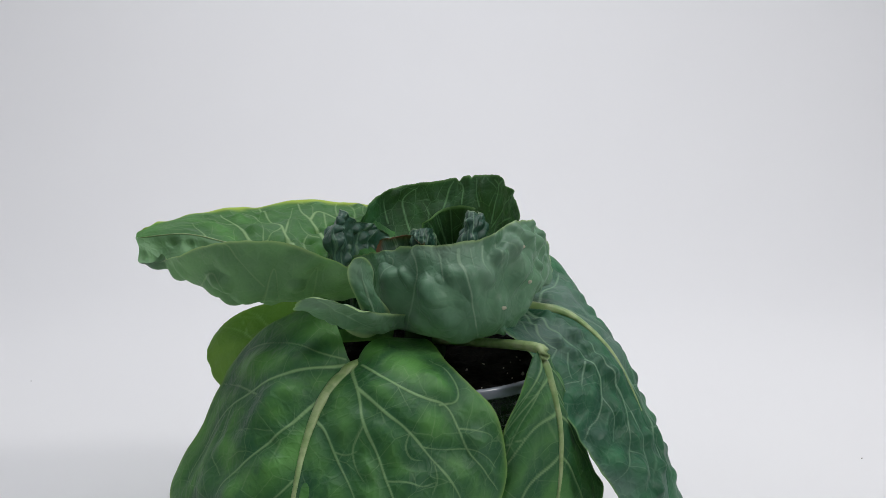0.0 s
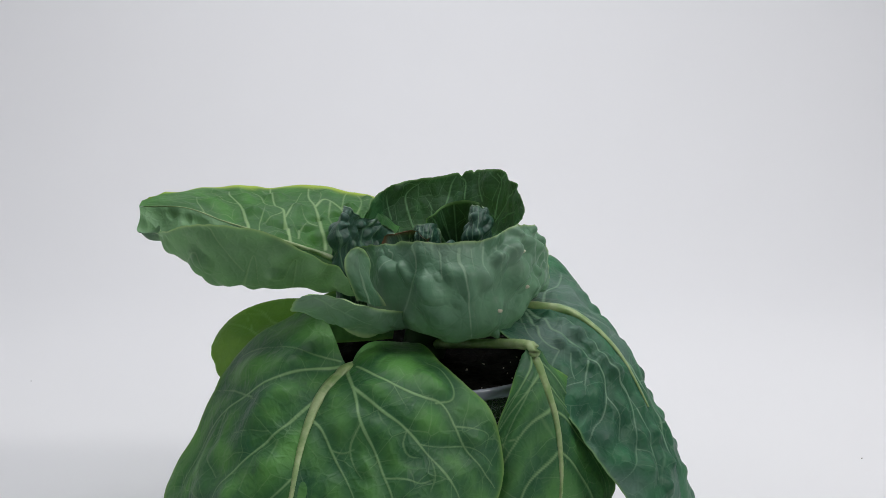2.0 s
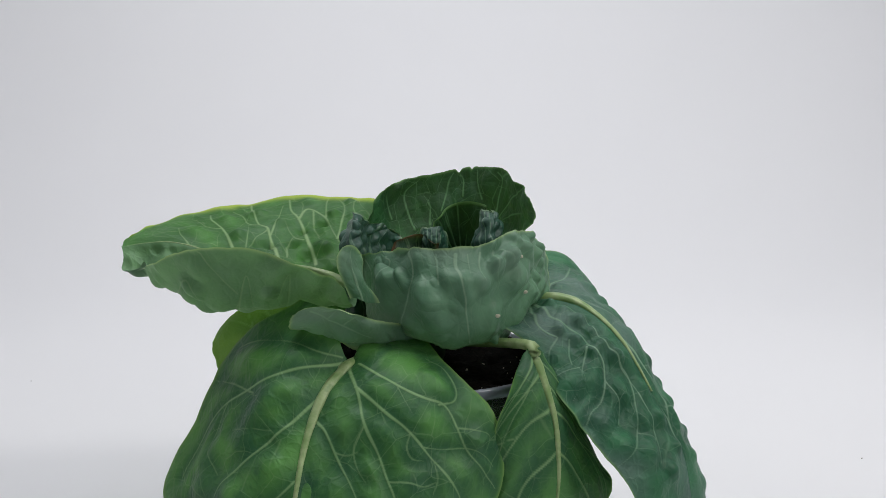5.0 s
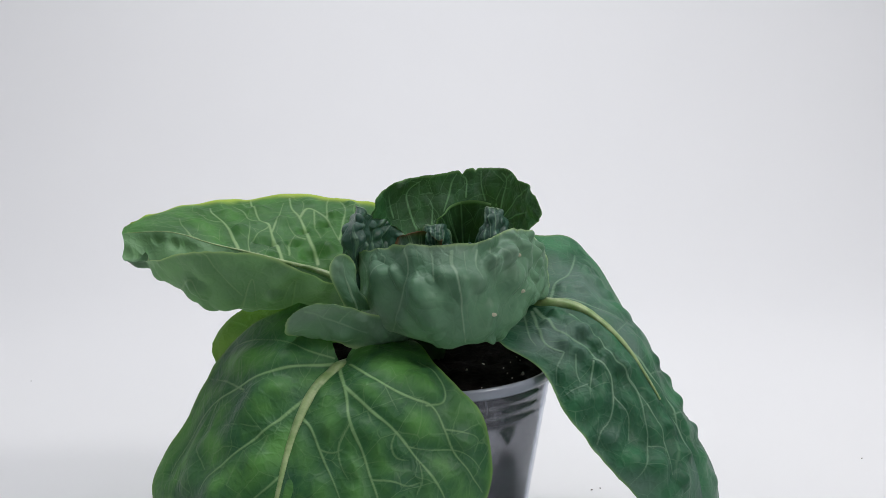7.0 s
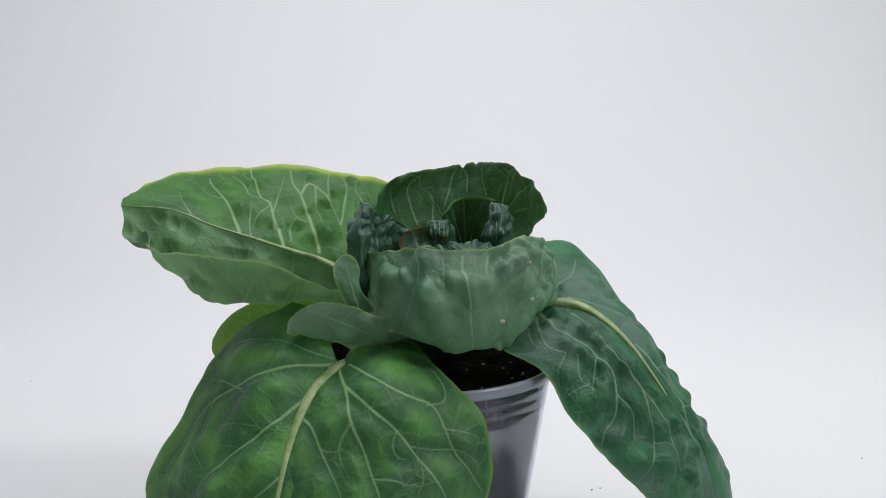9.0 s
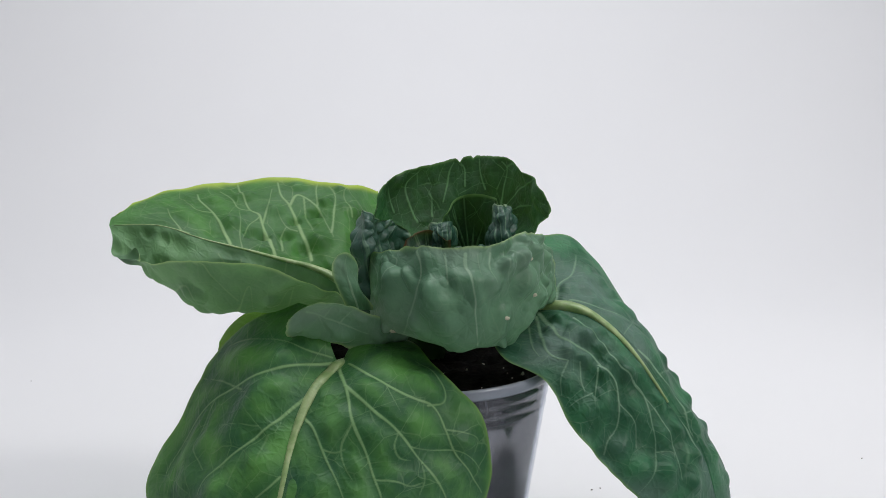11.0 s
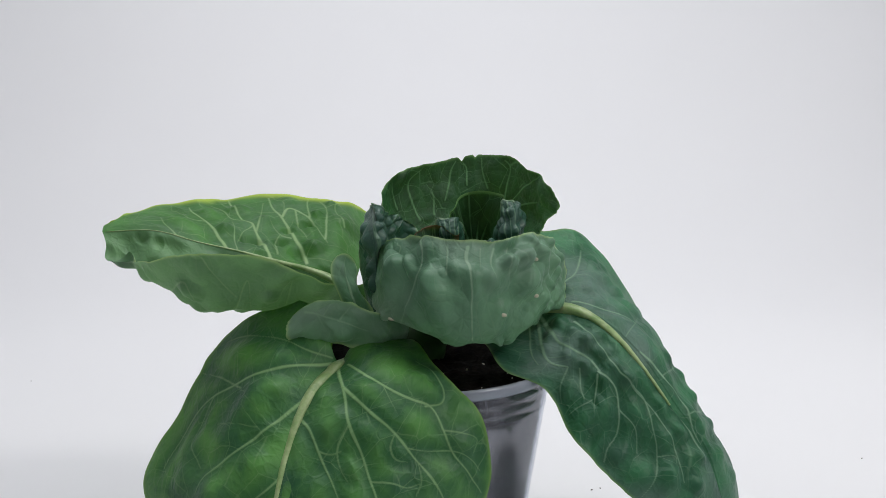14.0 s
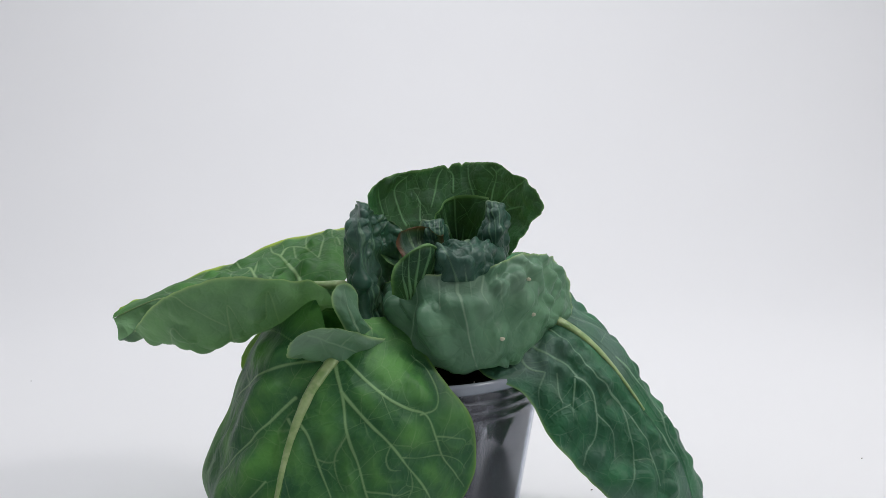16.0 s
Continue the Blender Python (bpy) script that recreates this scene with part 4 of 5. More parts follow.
LEFT_SWELLS = [
    (1.5, 0.438, 0.0046, -0.0044), (1.58, 0.398, 0.0031, -0.0033), (1.45, 0.318, 0.0037, -0.00385), (0.83, 0.261, 0.004, -0.0044), (1.07, 0.304, 0.0031, -0.0033),
    (1.47, 0.214, 0.0056, 0.00385), (0.52, 0.237, 0.0037, 0.00275), (1.95, 0.388, 0.0037, 0.00275), (0.48, 0.478, 0.005, 0.00275), (0.85, 0.378, 0.005, 0.0033),
    (1.28, 0.532, 0.005, 0.0033), (1.78, 0.612, 0.0043, -0.0022), (0.63, 0.599, 0.0043, 0.0022), (0.22, 0.318, 0.0043, 0.0022), (1.32, 0.712, 0.0062, 0.00165),
    (1.23, 0.816, 0.0068, 0.0011), (1.73, 0.254, 0.0043, -0.00275), (0.17, 0.201, 0.0037, 0.0022)]
FRONT_SWELLS = [
    (2.75, 0.197, 0.0062, 0.0018), (3.02, 0.291, 0.0062, 0.0018), (3.25, 0.324, 0.0081, 0.0024), (3.58, 0.237, 0.0062, 0.0024), (3.53, 0.177, 0.005, 0.0018),
    (2.7, 0.355, 0.0056, 0.0015), (3.05, 0.438, 0.0068, 0.0018), (3.38, 0.538, 0.0068, 0.0018), (3.73, 0.441, 0.0062, 0.0021), (3.85, 0.324, 0.0056, 0.0018),
    (2.47, 0.318, 0.005, 0.0018), (2.37, 0.371, 0.0043, 0.0015), (2.08, 0.214, 0.005, 0.0015), (3.77, 0.545, 0.0056, 0.0018), (3.0, 0.545, 0.0062, 0.0018),
    (2.63, 0.515, 0.005, 0.0018)]
FRONT_SWELLS += [
    (1.25, 0.298, 0.0081, 0.0018), (1.05, 0.388, 0.0087, 0.0021), (1.5, 0.247, 0.005, 0.0015), (0.92, 0.462, 0.0074, 0.0018), (1.67, 0.545, 0.0074, 0.0018),
    (0.53, 0.502, 0.0074, 0.0021), (1.08, 0.157, 0.0074, 0.0021), (0.5, 0.221, 0.0081, 0.0018), (0.55, 0.612, 0.0068, 0.0021), (2.0, 0.438, 0.005, 0.0015)]

plant = tagged(new("cabbage_plant"), "young cabbage with loose heart and broad drooping green leaves", "plant")
LEAF = {}


def fan(starts, sweep, bend, strength=1.0, seed=0, sides=(-1, 1)):
    rng = random.Random(seed)
    out = []
    for k, s0 in enumerate(starts):
        for sd in sides:
            out.append((s0 + rng.uniform(-0.02, 0.02), sd, sweep * rng.uniform(0.8, 1.2), bend * rng.uniform(0.9, 1.15), strength * (1.1 - 0.6 * k / max(1, len(starts)))))
    return out


def leaf(key, name, curves, material, label, mid=0.5, veins=(), seed=1, parent=None, **more):
    me, place = blade(curves, mid, veins, seed, **more)
    ob = part(name, me, material, parent or plant, label)
    if key in PIVOT:
        settle(ob, PIVOT[key])
    LEAF[key] = ob
    return ob, place


def rib_on(ob, key, place, row, radii, name="midrib", lead=(), flat=0.7, sink=0.4, stop=1.0, label="pale green midrib"):
    """A stalk and midrib that follows the blade's own line."""
    line = place[row][:: max(1, len(place[row]) // 14)]
    line = line[: max(3, int(len(line) * stop))]
    pts = [Vector(p) for p in lead] + [Vector(p) for p in line]
    rib = part(name, tube(pts, radii, steps=70, flat=flat), M_RIB, ob, label)
    rib.data.transform(Matrix.Translation(-Vector(PIVOT[key])))
    return rib


# the broad leaf that stands out sideways, folded like a boat along its rib
ob, place = leaf("left", "side_leaf", LEFT_CURVES[:3], M_LIGHT, "broad side leaf with net of pale veins, backlit edge painted yellow-green", 1.0, (), 11, lines=LEFT_VEINS, swells=LEFT_SWELLS, puff=0.0026, puff_width=0.006, blisters=24, blister_size=0.006, blister_height=0.0020, scallop=0.003, ruffle=0.0008, rim_width=0.0034,
                 side_margins=(True, False), tip_margin=False, flip=True, n=(170, 400))
rib_on(ob, "left", place, -1, (0.0036, 0.0024, 0.0014, 0.0008, 0.0005, 0.0004, 0.0003), flat=0.7)
me, place = blade(LEFT_CURVES[2:], 0.0, (), 12, row0=2, lines=LEFT_VEINS, puff=0.0022, puff_width=0.006, scallop=0.006, blisters=60, blister_size=0.0070, blister_height=0.0044, side_margins=(False, True), tip_margin=False, n=(150, 360), ridge=-0.0006, vein_width=0.0006)
me.transform(Matrix.Translation(-Vector(PIVOT["left"])))
LEAF["leftB"] = part("folded_blade", me, M_UNDER, ob, "folded-up half showing its paler grey-green underside")

# the big leaf draped over the front of the pot; its one half folds back along the rib
common = dict(scallop=0.003, ruffle=0.0007, puff=0.0026, puff_width=0.006, vein_width=0.00046, ridge=0.0004, flip=True, tip_margin=False, n=(210, 340))
ob, place = leaf("front", "front_leaf", FRONT_CURVES[2:], M_UPPER, "large glossy drooping leaf with branching pale veins", 0.0, (), 21, row0=2, lines=FRONT_VEINS, swells=FRONT_SWELLS, blisters=14, blister_size=0.011, blister_height=0.0014, side_margins=(False, True), **common)
rib_on(ob, "front", place, 0, (0.0026, 0.0032, 0.0026, 0.0017, 0.0012, 0.0009, 0.0006), lead=[Vector((-0.004, -0.004, 0.110)), Vector((-0.022, -0.030, 0.113))], flat=0.6)
me, place = blade(FRONT_CURVES[:4], 2 / 3, (), 22, lines=FRONT_VEINS, swells=FRONT_SWELLS, across=(0.0, 0.73), lap=2 / 3, blisters=14, blister_size=0.011, blister_height=0.0014, side_margins=(True, False), **common)
me.transform(Matrix.Translation(-Vector(PIVOT["front"])))
LEAF["frontB"] = part("half_blade", me, M_UPPER, ob)

# the crinkled leaf that arches over and down beside the pot, its far half hinged on the rib
common = dict(vein_width=0.00034, scallop=0.006, ruffle=0.001, puff=0.0036, puff_width=0.005, blister_size=0.0062, flip=True, tip_margin=False)
ob, place = leaf("right", "arching_leaf", RIGHT_CURVES[:3], M_WAXY, "crinkled blue-green leaf arching down beside the pot", 1.0, (), 31, lines=RIGHT_VEINS, swells=RIGHT_SWELLS, side_margins=(True, False),
                 blisters=60, blister_height=0.0018, n=(200, 400), **common)
rib_on(ob, "right", place, -1, (0.0058, 0.0052, 0.0040, 0.0026, 0.0018, 0.0011, 0.0007), lead=[Vector((0.012, 0.006, 0.122))], flat=0.75, stop=0.62)
me, place = blade(RIGHT_CURVES[1:], 1 / 3, (), 32, row0=1, lines=RIGHT_VEINS, swells=RIGHT_SWELLS, across=(0.27, 1.0), lap=1 / 3, blisters=60, blister_height=0.0018, side_margins=(False, True), n=(180, 360), **common)
me.transform(Matrix.Translation(-Vector(PIVOT["right"])))
LEAF["rightB"] = part("half_blade", me, M_WAXY, ob)

# the low leaf before the pot, taken off later
ob, place = leaf("low", "lower_leaf", LOW_CURVES, M_UPPER, "smooth green lower leaf hanging before the pot", 0.5, fan((0.02, 0.16, 0.32, 0.5), 0.3, 1.0, 0.9, 5), 41, n=(130, 160), puff=0.0018, flip=True)
rib_on(ob, "low", place, 65, (0.0032, 0.0030, 0.0022, 0.0013, 0.0009, 0.0006), lead=[Vector((0.010, -0.006, 0.116)), Vector((0.030, -0.030, 0.121))], flat=0.8)

# a yellower leaf behind
leaf("paleleaf", "back_leaf", PALELEAF_CURVES, M_PALE, "thin yellow-green leaf lit from behind", 0.5, fan((0.1, 0.4), 0.3, 1.0, 0.7, 2), 51, n=(70, 70), puff=0.0012, flip=True)

leaf("underleaf", "back_leaf", UNDERLEAF_CURVES, M_UPPER, "short green leaf at the foot of the heart", 0.5, (), 55, n=(70, 70), puff=0.0012, flip=True)

# the heart: an upright dark leaf at the back and small crinkled ones inside
heart, place = leaf("headback", "heart_leaf", HEADBACK_CURVES, M_DARK, "upright dark green heart leaf with pale veins", 0.5, (), 61, n=(280, 190), puff=0.0022, puff_width=0.005, blisters=70, blister_size=0.006, blister_height=0.0024,
                    vein_width=0.00042, groove=False, lines=HEADBACK_VEINS, notches=((0.50, 0.035, 0.012), (0.57, 0.022, 0.008)), scallop=0.02)


def inner(key, curves, material, label, seed, **more):
    lines = [(0.5 + 0.06 * k, 0.5 + 0.22 * k, 0.8, 0.95) for k in (-2, -1, 0, 1, 2)]
    ob, _ = leaf(key, "inner_leaf", curves, material, label, 0.5, (), seed, parent=heart, longs=lines, groove=False, vein_width=0.0005, **more)
    ob.data.transform(Matrix.Translation(-Vector(PIVOT["headback"])))


inner("arch", INNERARCH_CURVES, M_DARK, "small arched dark inner leaf", 71, n=(90, 70), puff=0.0014)
inner("curl", INNERCURL_CURVES, M_CURL, "tightly curled blistered inner leaf", 72, n=(110, 110), blisters=60, blister_size=0.0034, blister_height=0.0030, puff=0.001)
inner("left_curl", INNERLEFT_CURVES, M_CURL, "crumpled blistered inner leaf", 73, n=(130, 110), blisters=110, blister_size=0.0036, blister_height=0.0036, puff=0.001)
inner("brown", INNERBROWN_CURVES, M_BROWN, "inner leaf with scorched brown edge", 74, n=(90, 70), puff=0.001, scallop=0.05, rim_width=0.0030)
inner("bump", INNERBUMP_CURVES, M_CURL, "small knobbly inner leaf", 75, n=(80, 60), blisters=40, blister_size=0.003, blister_height=0.002)
inner("near_left", INNERFRONTLEFT_CURVES, M_DARK, "fresh green inner leaf", 76, n=(90, 70), puff=0.001)
inner("ball", INNERFRONTBALL_CURVES, M_CURL, "rounded blistered inner leaf", 77, n=(130, 90), blisters=70, blister_size=0.0042, blister_height=0.0036)

# the cupped leaf that wraps the front of the heart
cup, place = leaf("headfront", "cupped_leaf", HEADFRONT_CURVES, M_CUP, "cupped grey-green leaf with blistered underside round the heart", 0.5, (), 81, n=(380, 280),
                  groove=False, puff=0.0016, puff_width=0.005, blisters=150, blister_size=0.0052, blister_height=0.0050, bias=0.7, ridge=0.0003, vein_width=0.00045, scallop=0.015, lines=HEADFRONT_VEINS, swells=HEADFRONT_SWELLS)
for k, (ft, fs) in enumerate(((0.83, 0.80), (0.82, 0.58), (0.70, 0.52), (0.24, 0.36))):
    bm = bmesh.new()
    spot = Vector(place[int(ft * 379)][int(fs * 279)]) - Vector(PIVOT["headfront"])
    bmesh.ops.create_icosphere(bm, subdivisions=2, radius=0.0011, matrix=Matrix.Translation(spot) @ Matrix.Diagonal((1.2 + 0.2 * k, 0.7, 0.9, 1)))
    part("wart", bm, M_SPOT, cup, "pale corky wart")
leaf("smallleaf", "small_leaf", SMALLLEAF_CURVES, M_CUP, "small curled grey-green leaf at the foot of the heart", 0.5, (), 91, n=(90, 140), puff=0.0022, puff_width=0.005, flip=True, ruffle=0.006, scallop=0.05, blisters=24, blister_size=0.004, blister_height=0.0018, groove=False, lines=SMALLLEAF_VEINS)
leaf("lobe", "small_leaf", LOBE_CURVES, M_CUP, "small upright lobe with pale edge", 0.5, (), 95, n=(80, 90), puff=0.0012, ruffle=0.003, scallop=0.02, blisters=14, blister_size=0.003, blister_height=0.0012, groove=False, longs=[(0.5, 0.55, 0.6, 0.95)])

part("stem", tube([(-0.002, 0.006, 0.090), (0.0, 0.006, 0.108), (0.004, 0.006, 0.125), (0.008, 0.008, 0.145)], (0.010, 0.0115, 0.0125, 0.013), steps=30), M_STALK, plant, "stout green stem")


# ---- small things ----
def crumb(x, y, size, seed):
    rng = random.Random(seed)
    bm = bmesh.new()
    bmesh.ops.create_icosphere(bm, subdivisions=2, radius=size)
    for v in bm.verts:
        v.co *= rng.uniform(0.7, 1.1)
        v.co.z *= 0.7
    ob = part("soil_crumb", bm, M_CRUMB)
    ob.location = (x, y, size * 0.62)
    tagged(ob, "tiny dark crumb of soil on the white paper", "soil crumb", "crumbs on the paper")


for k, (x, y, size) in enumerate(((0.2859, 0.1310, 0.0005), (0.1013, 0.0745, 0.0006), (0.1069, 0.0774, 0.0005), (-0.3213, 0.3126, 0.0004))):
    crumb(x, y, size, k)


# ---- what moves ----
def motions():
    walk(LEAF['left'], [
        (0.0, pose(-0.0201, -0.0054, 0.1393, -4.8, -1.5, 2.6)),
        (0.5, pose(-0.0253, -0.0055, 0.1421, -3.8, 0.8, -1.6)),
        (1.0, pose(-0.0276, -0.0053, 0.1436, -3.7, 1.4, -3.4)),
        (1.5, pose(-0.0236, -0.0058, 0.1409, -0.3, -0.1, -0.1)),
        (2.0, pose(-0.0288, -0.0060, 0.1411, -3.6, 4.0, -5.0)),
        (2.5, pose(-0.0281, -0.0068, 0.1439, -1.5, 2.3, -4.3)),
        (3.0, pose(-0.0292, -0.0069, 0.1452, 0.6, 2.0, -4.8)),
        (3.5, pose(-0.0290, -0.0042, 0.1384, -2.8, 10.2, 0.7)),
        (4.0, pose(-0.0294, -0.0068, 0.1397, 1.0, 3.6, -0.8)),
        (6.5, pose(-0.0307, -0.0151, 0.1325, -0.6, -5.9, -4.0)),
        (6.6, pose(-0.0303, -0.0124, 0.1337, -0.2, -2.7, -2.3)),
        (6.75, pose(-0.0299, -0.0096, 0.1349, 0.1, 0.5, -0.5)),
        (7.0, pose(-0.0299, -0.0096, 0.1349, 0.1, 0.5, -0.5)),
        (7.5, pose(-0.0296, -0.0101, 0.1350, 0.1, 0.1, -0.2)),
        (8.0, pose(-0.0297, -0.0099, 0.1356, 2.0, 0.6, -0.3)),
        (8.5, pose(-0.0313, -0.0076, 0.1373, 9.5, 5.7, -0.6)),
        (9.0, pose(-0.0301, -0.0079, 0.1380, 8.7, 4.7, 1.5)),
        (11.5, pose(-0.0326, -0.0134, 0.1362, 5.6, -0.3, 2.5)),
        (12.0, pose(-0.0319, -0.0137, 0.1362, 3.7, -2.1, 2.6)),
        (12.5, pose(-0.0327, -0.0131, 0.1368, 0.0, -1.3, 3.8)),
        (13.0, pose(-0.0334, -0.0139, 0.1371, -1.3, -0.0, 4.0)),
        (13.5, pose(-0.0329, -0.0147, 0.1373, -0.6, 0.1, 5.0)),
        (14.0, pose(-0.0339, -0.0150, 0.1368, -1.0, 1.5, 5.3)),
        (14.5, pose(-0.0333, -0.0154, 0.1381, -1.3, 0.3, 5.6)),
        (15.0, pose(-0.0408, -0.0160, 0.1351, -2.7, 0.2, 3.6)),
        (15.5, pose(-0.0398, -0.0165, 0.1382, -12.5, -10.7, -0.7)),
        (16.0, pose(-0.0352, -0.0212, 0.1406, -11.1, -19.2, -1.6))])
    walk(LEAF['front'], [
        (0.0, pose(-0.0032, -0.0187, 0.1193, 1.8, -1.0, 0.4)),
        (0.5, pose(-0.0072, -0.0163, 0.1171, 0.5, -0.1, 3.5)),
        (1.0, pose(-0.0074, -0.0159, 0.1159, -0.4, -0.7, 3.5)),
        (1.5, pose(-0.0070, -0.0172, 0.1178, 1.4, 0.2, 3.5)),
        (2.0, pose(-0.0071, -0.0171, 0.1159, -1.2, -1.4, 2.1)),
        (2.5, pose(-0.0062, -0.0190, 0.1143, -3.3, -1.7, 1.4)),
        (3.0, pose(-0.0075, -0.0189, 0.1161, -1.8, -1.0, 2.4)),
        (3.5, pose(-0.0080, -0.0182, 0.1151, -1.4, -0.4, 3.0)),
        (4.0, pose(-0.0089, -0.0198, 0.1175, -0.1, 0.1, 4.1)),
        (6.5, pose(-0.0053, -0.0165, 0.1226, 7.0, 0.3, 1.4)),
        (6.6, pose(-0.0071, -0.0172, 0.1202, 3.9, 0.4, 0.9)),
        (6.75, pose(-0.0090, -0.0179, 0.1179, 0.8, 0.4, 0.4)),
        (7.0, pose(-0.0090, -0.0179, 0.1179, 0.8, 0.4, 0.4)),
        (7.5, pose(-0.0081, -0.0181, 0.1169, -0.2, -0.5, -0.5)),
        (8.0, pose(-0.0091, -0.0187, 0.1177, 0.4, 0.5, 0.5)),
        (8.5, pose(-0.0090, -0.0201, 0.1172, -0.6, 0.2, 0.6)),
        (9.0, pose(-0.0107, -0.0198, 0.1175, -0.2, 0.8, 2.0)),
        (11.5, pose(-0.0126, -0.0191, 0.1191, 1.8, 1.9, 4.1)),
        (12.0, pose(-0.0105, -0.0195, 0.1198, 2.7, 1.3, 2.4)),
        (12.5, pose(-0.0110, -0.0192, 0.1172, 0.1, 1.1, 1.6)),
        (13.0, pose(-0.0095, -0.0200, 0.1182, 0.7, 0.7, 0.5)),
        (13.5, pose(-0.0109, -0.0197, 0.1200, 2.5, 1.0, 1.5)),
        (14.0, pose(-0.0102, -0.0205, 0.1197, 2.0, 0.5, 1.0)),
        (14.5, pose(-0.0104, -0.0203, 0.1193, 1.7, 0.4, 1.4)),
        (15.0, pose(-0.0153, -0.0171, 0.1234, 6.4, 0.9, 2.9)),
        (15.5, pose(-0.0134, -0.0161, 0.1340, 19.4, 4.2, 3.7)),
        (16.0, pose(-0.0151, -0.0156, 0.1360, 22.9, 5.2, 6.6))])
    walk(LEAF['right'], [
        (0.0, pose(0.0360, 0.0026, 0.1272, -7.2, 10.7, 7.7)),
        (0.5, pose(0.0355, 0.0014, 0.1312, -3.8, 9.6, 7.5)),
        (1.0, pose(0.0387, 0.0022, 0.1290, -7.0, 11.1, 4.5)),
        (1.5, pose(0.0390, 0.0007, 0.1277, -9.9, 10.0, 1.9)),
        (2.0, pose(0.0378, 0.0011, 0.1264, -6.1, 7.0, 5.5)),
        (2.5, pose(0.0342, 0.0023, 0.1279, -14.0, 5.9, 1.8)),
        (3.0, pose(0.0405, 0.0014, 0.1275, -7.9, 4.0, 0.7)),
        (3.5, pose(0.0393, -0.0029, 0.1298, -7.6, 2.6, 0.1)),
        (4.0, pose(0.0396, -0.0011, 0.1304, -9.0, -0.1, -2.9)),
        (6.5, pose(0.0395, 0.0059, 0.1280, -0.7, 9.0, 5.1)),
        (6.6, pose(0.0408, 0.0030, 0.1272, -0.2, 4.3, 2.6)),
        (6.75, pose(0.0421, 0.0001, 0.1264, 0.4, -0.5, 0.1)),
        (7.0, pose(0.0421, 0.0001, 0.1264, 0.4, -0.5, 0.1)),
        (7.5, pose(0.0414, -0.0006, 0.1264, 0.2, -0.5, 1.1)),
        (8.0, pose(0.0420, -0.0026, 0.1265, 0.2, -2.0, -0.9)),
        (8.5, pose(0.0433, -0.0009, 0.1257, 1.2, -3.4, -2.5)),
        (9.0, pose(0.0438, -0.0013, 0.1252, 1.1, -4.5, -2.7)),
        (11.5, pose(0.0444, -0.0053, 0.1248, 8.1, -4.2, -2.1)),
        (12.0, pose(0.0439, -0.0015, 0.1233, 9.5, -2.7, -1.4)),
        (12.5, pose(0.0456, -0.0050, 0.1244, 8.7, -5.1, -4.0)),
        (13.0, pose(0.0454, -0.0036, 0.1228, 6.9, -3.9, -2.2)),
        (13.5, pose(0.0452, -0.0077, 0.1243, 8.1, -4.8, -3.8)),
        (14.0, pose(0.0462, -0.0029, 0.1228, 11.4, -7.1, -6.9)),
        (14.5, pose(0.0451, -0.0047, 0.1231, 9.5, -4.7, -4.0)),
        (15.0, pose(0.0398, -0.0096, 0.1282, 5.8, -1.8, 0.4)),
        (15.5, pose(0.0401, -0.0029, 0.1321, 12.5, 8.4, -0.7)),
        (16.0, pose(0.0317, -0.0005, 0.1173, 7.8, -5.7, -0.2))])
    walk(LEAF['low'], [
        (0.0, pose(0.0282, -0.0201, 0.1213, -1.8, 5.3, 7.4)),
        (0.5, pose(0.0277, -0.0201, 0.1210, -2.1, 3.7, 6.4)),
        (1.0, pose(0.0275, -0.0201, 0.1209, -2.1, 2.1, 4.9)),
        (1.5, pose(0.0274, -0.0201, 0.1208, -2.1, 0.5, 3.3)),
        (2.0, pose(0.0273, -0.0201, 0.1206, -2.0, -1.2, 1.6)),
        (2.5, pose(0.0274, -0.0198, 0.1209, -2.0, -1.2, 1.3)),
        (3.0, pose(0.0275, -0.0196, 0.1212, -1.9, -1.2, 1.1)),
        (3.5, pose(0.0276, -0.0194, 0.1215, -1.8, -1.1, 0.9)),
        (4.0, pose(0.0276, -0.0195, 0.1214, -1.8, -0.7, 1.2)),
        (6.5, pose(0.0275, -0.0201, 0.1211, -1.8, 1.2, 3.2)),
        (6.6, pose(0.42, -0.30, 0.019, -70, 0, 40)),
        (16.0, pose(0.42, -0.30, 0.019, -70, 0, 40))])
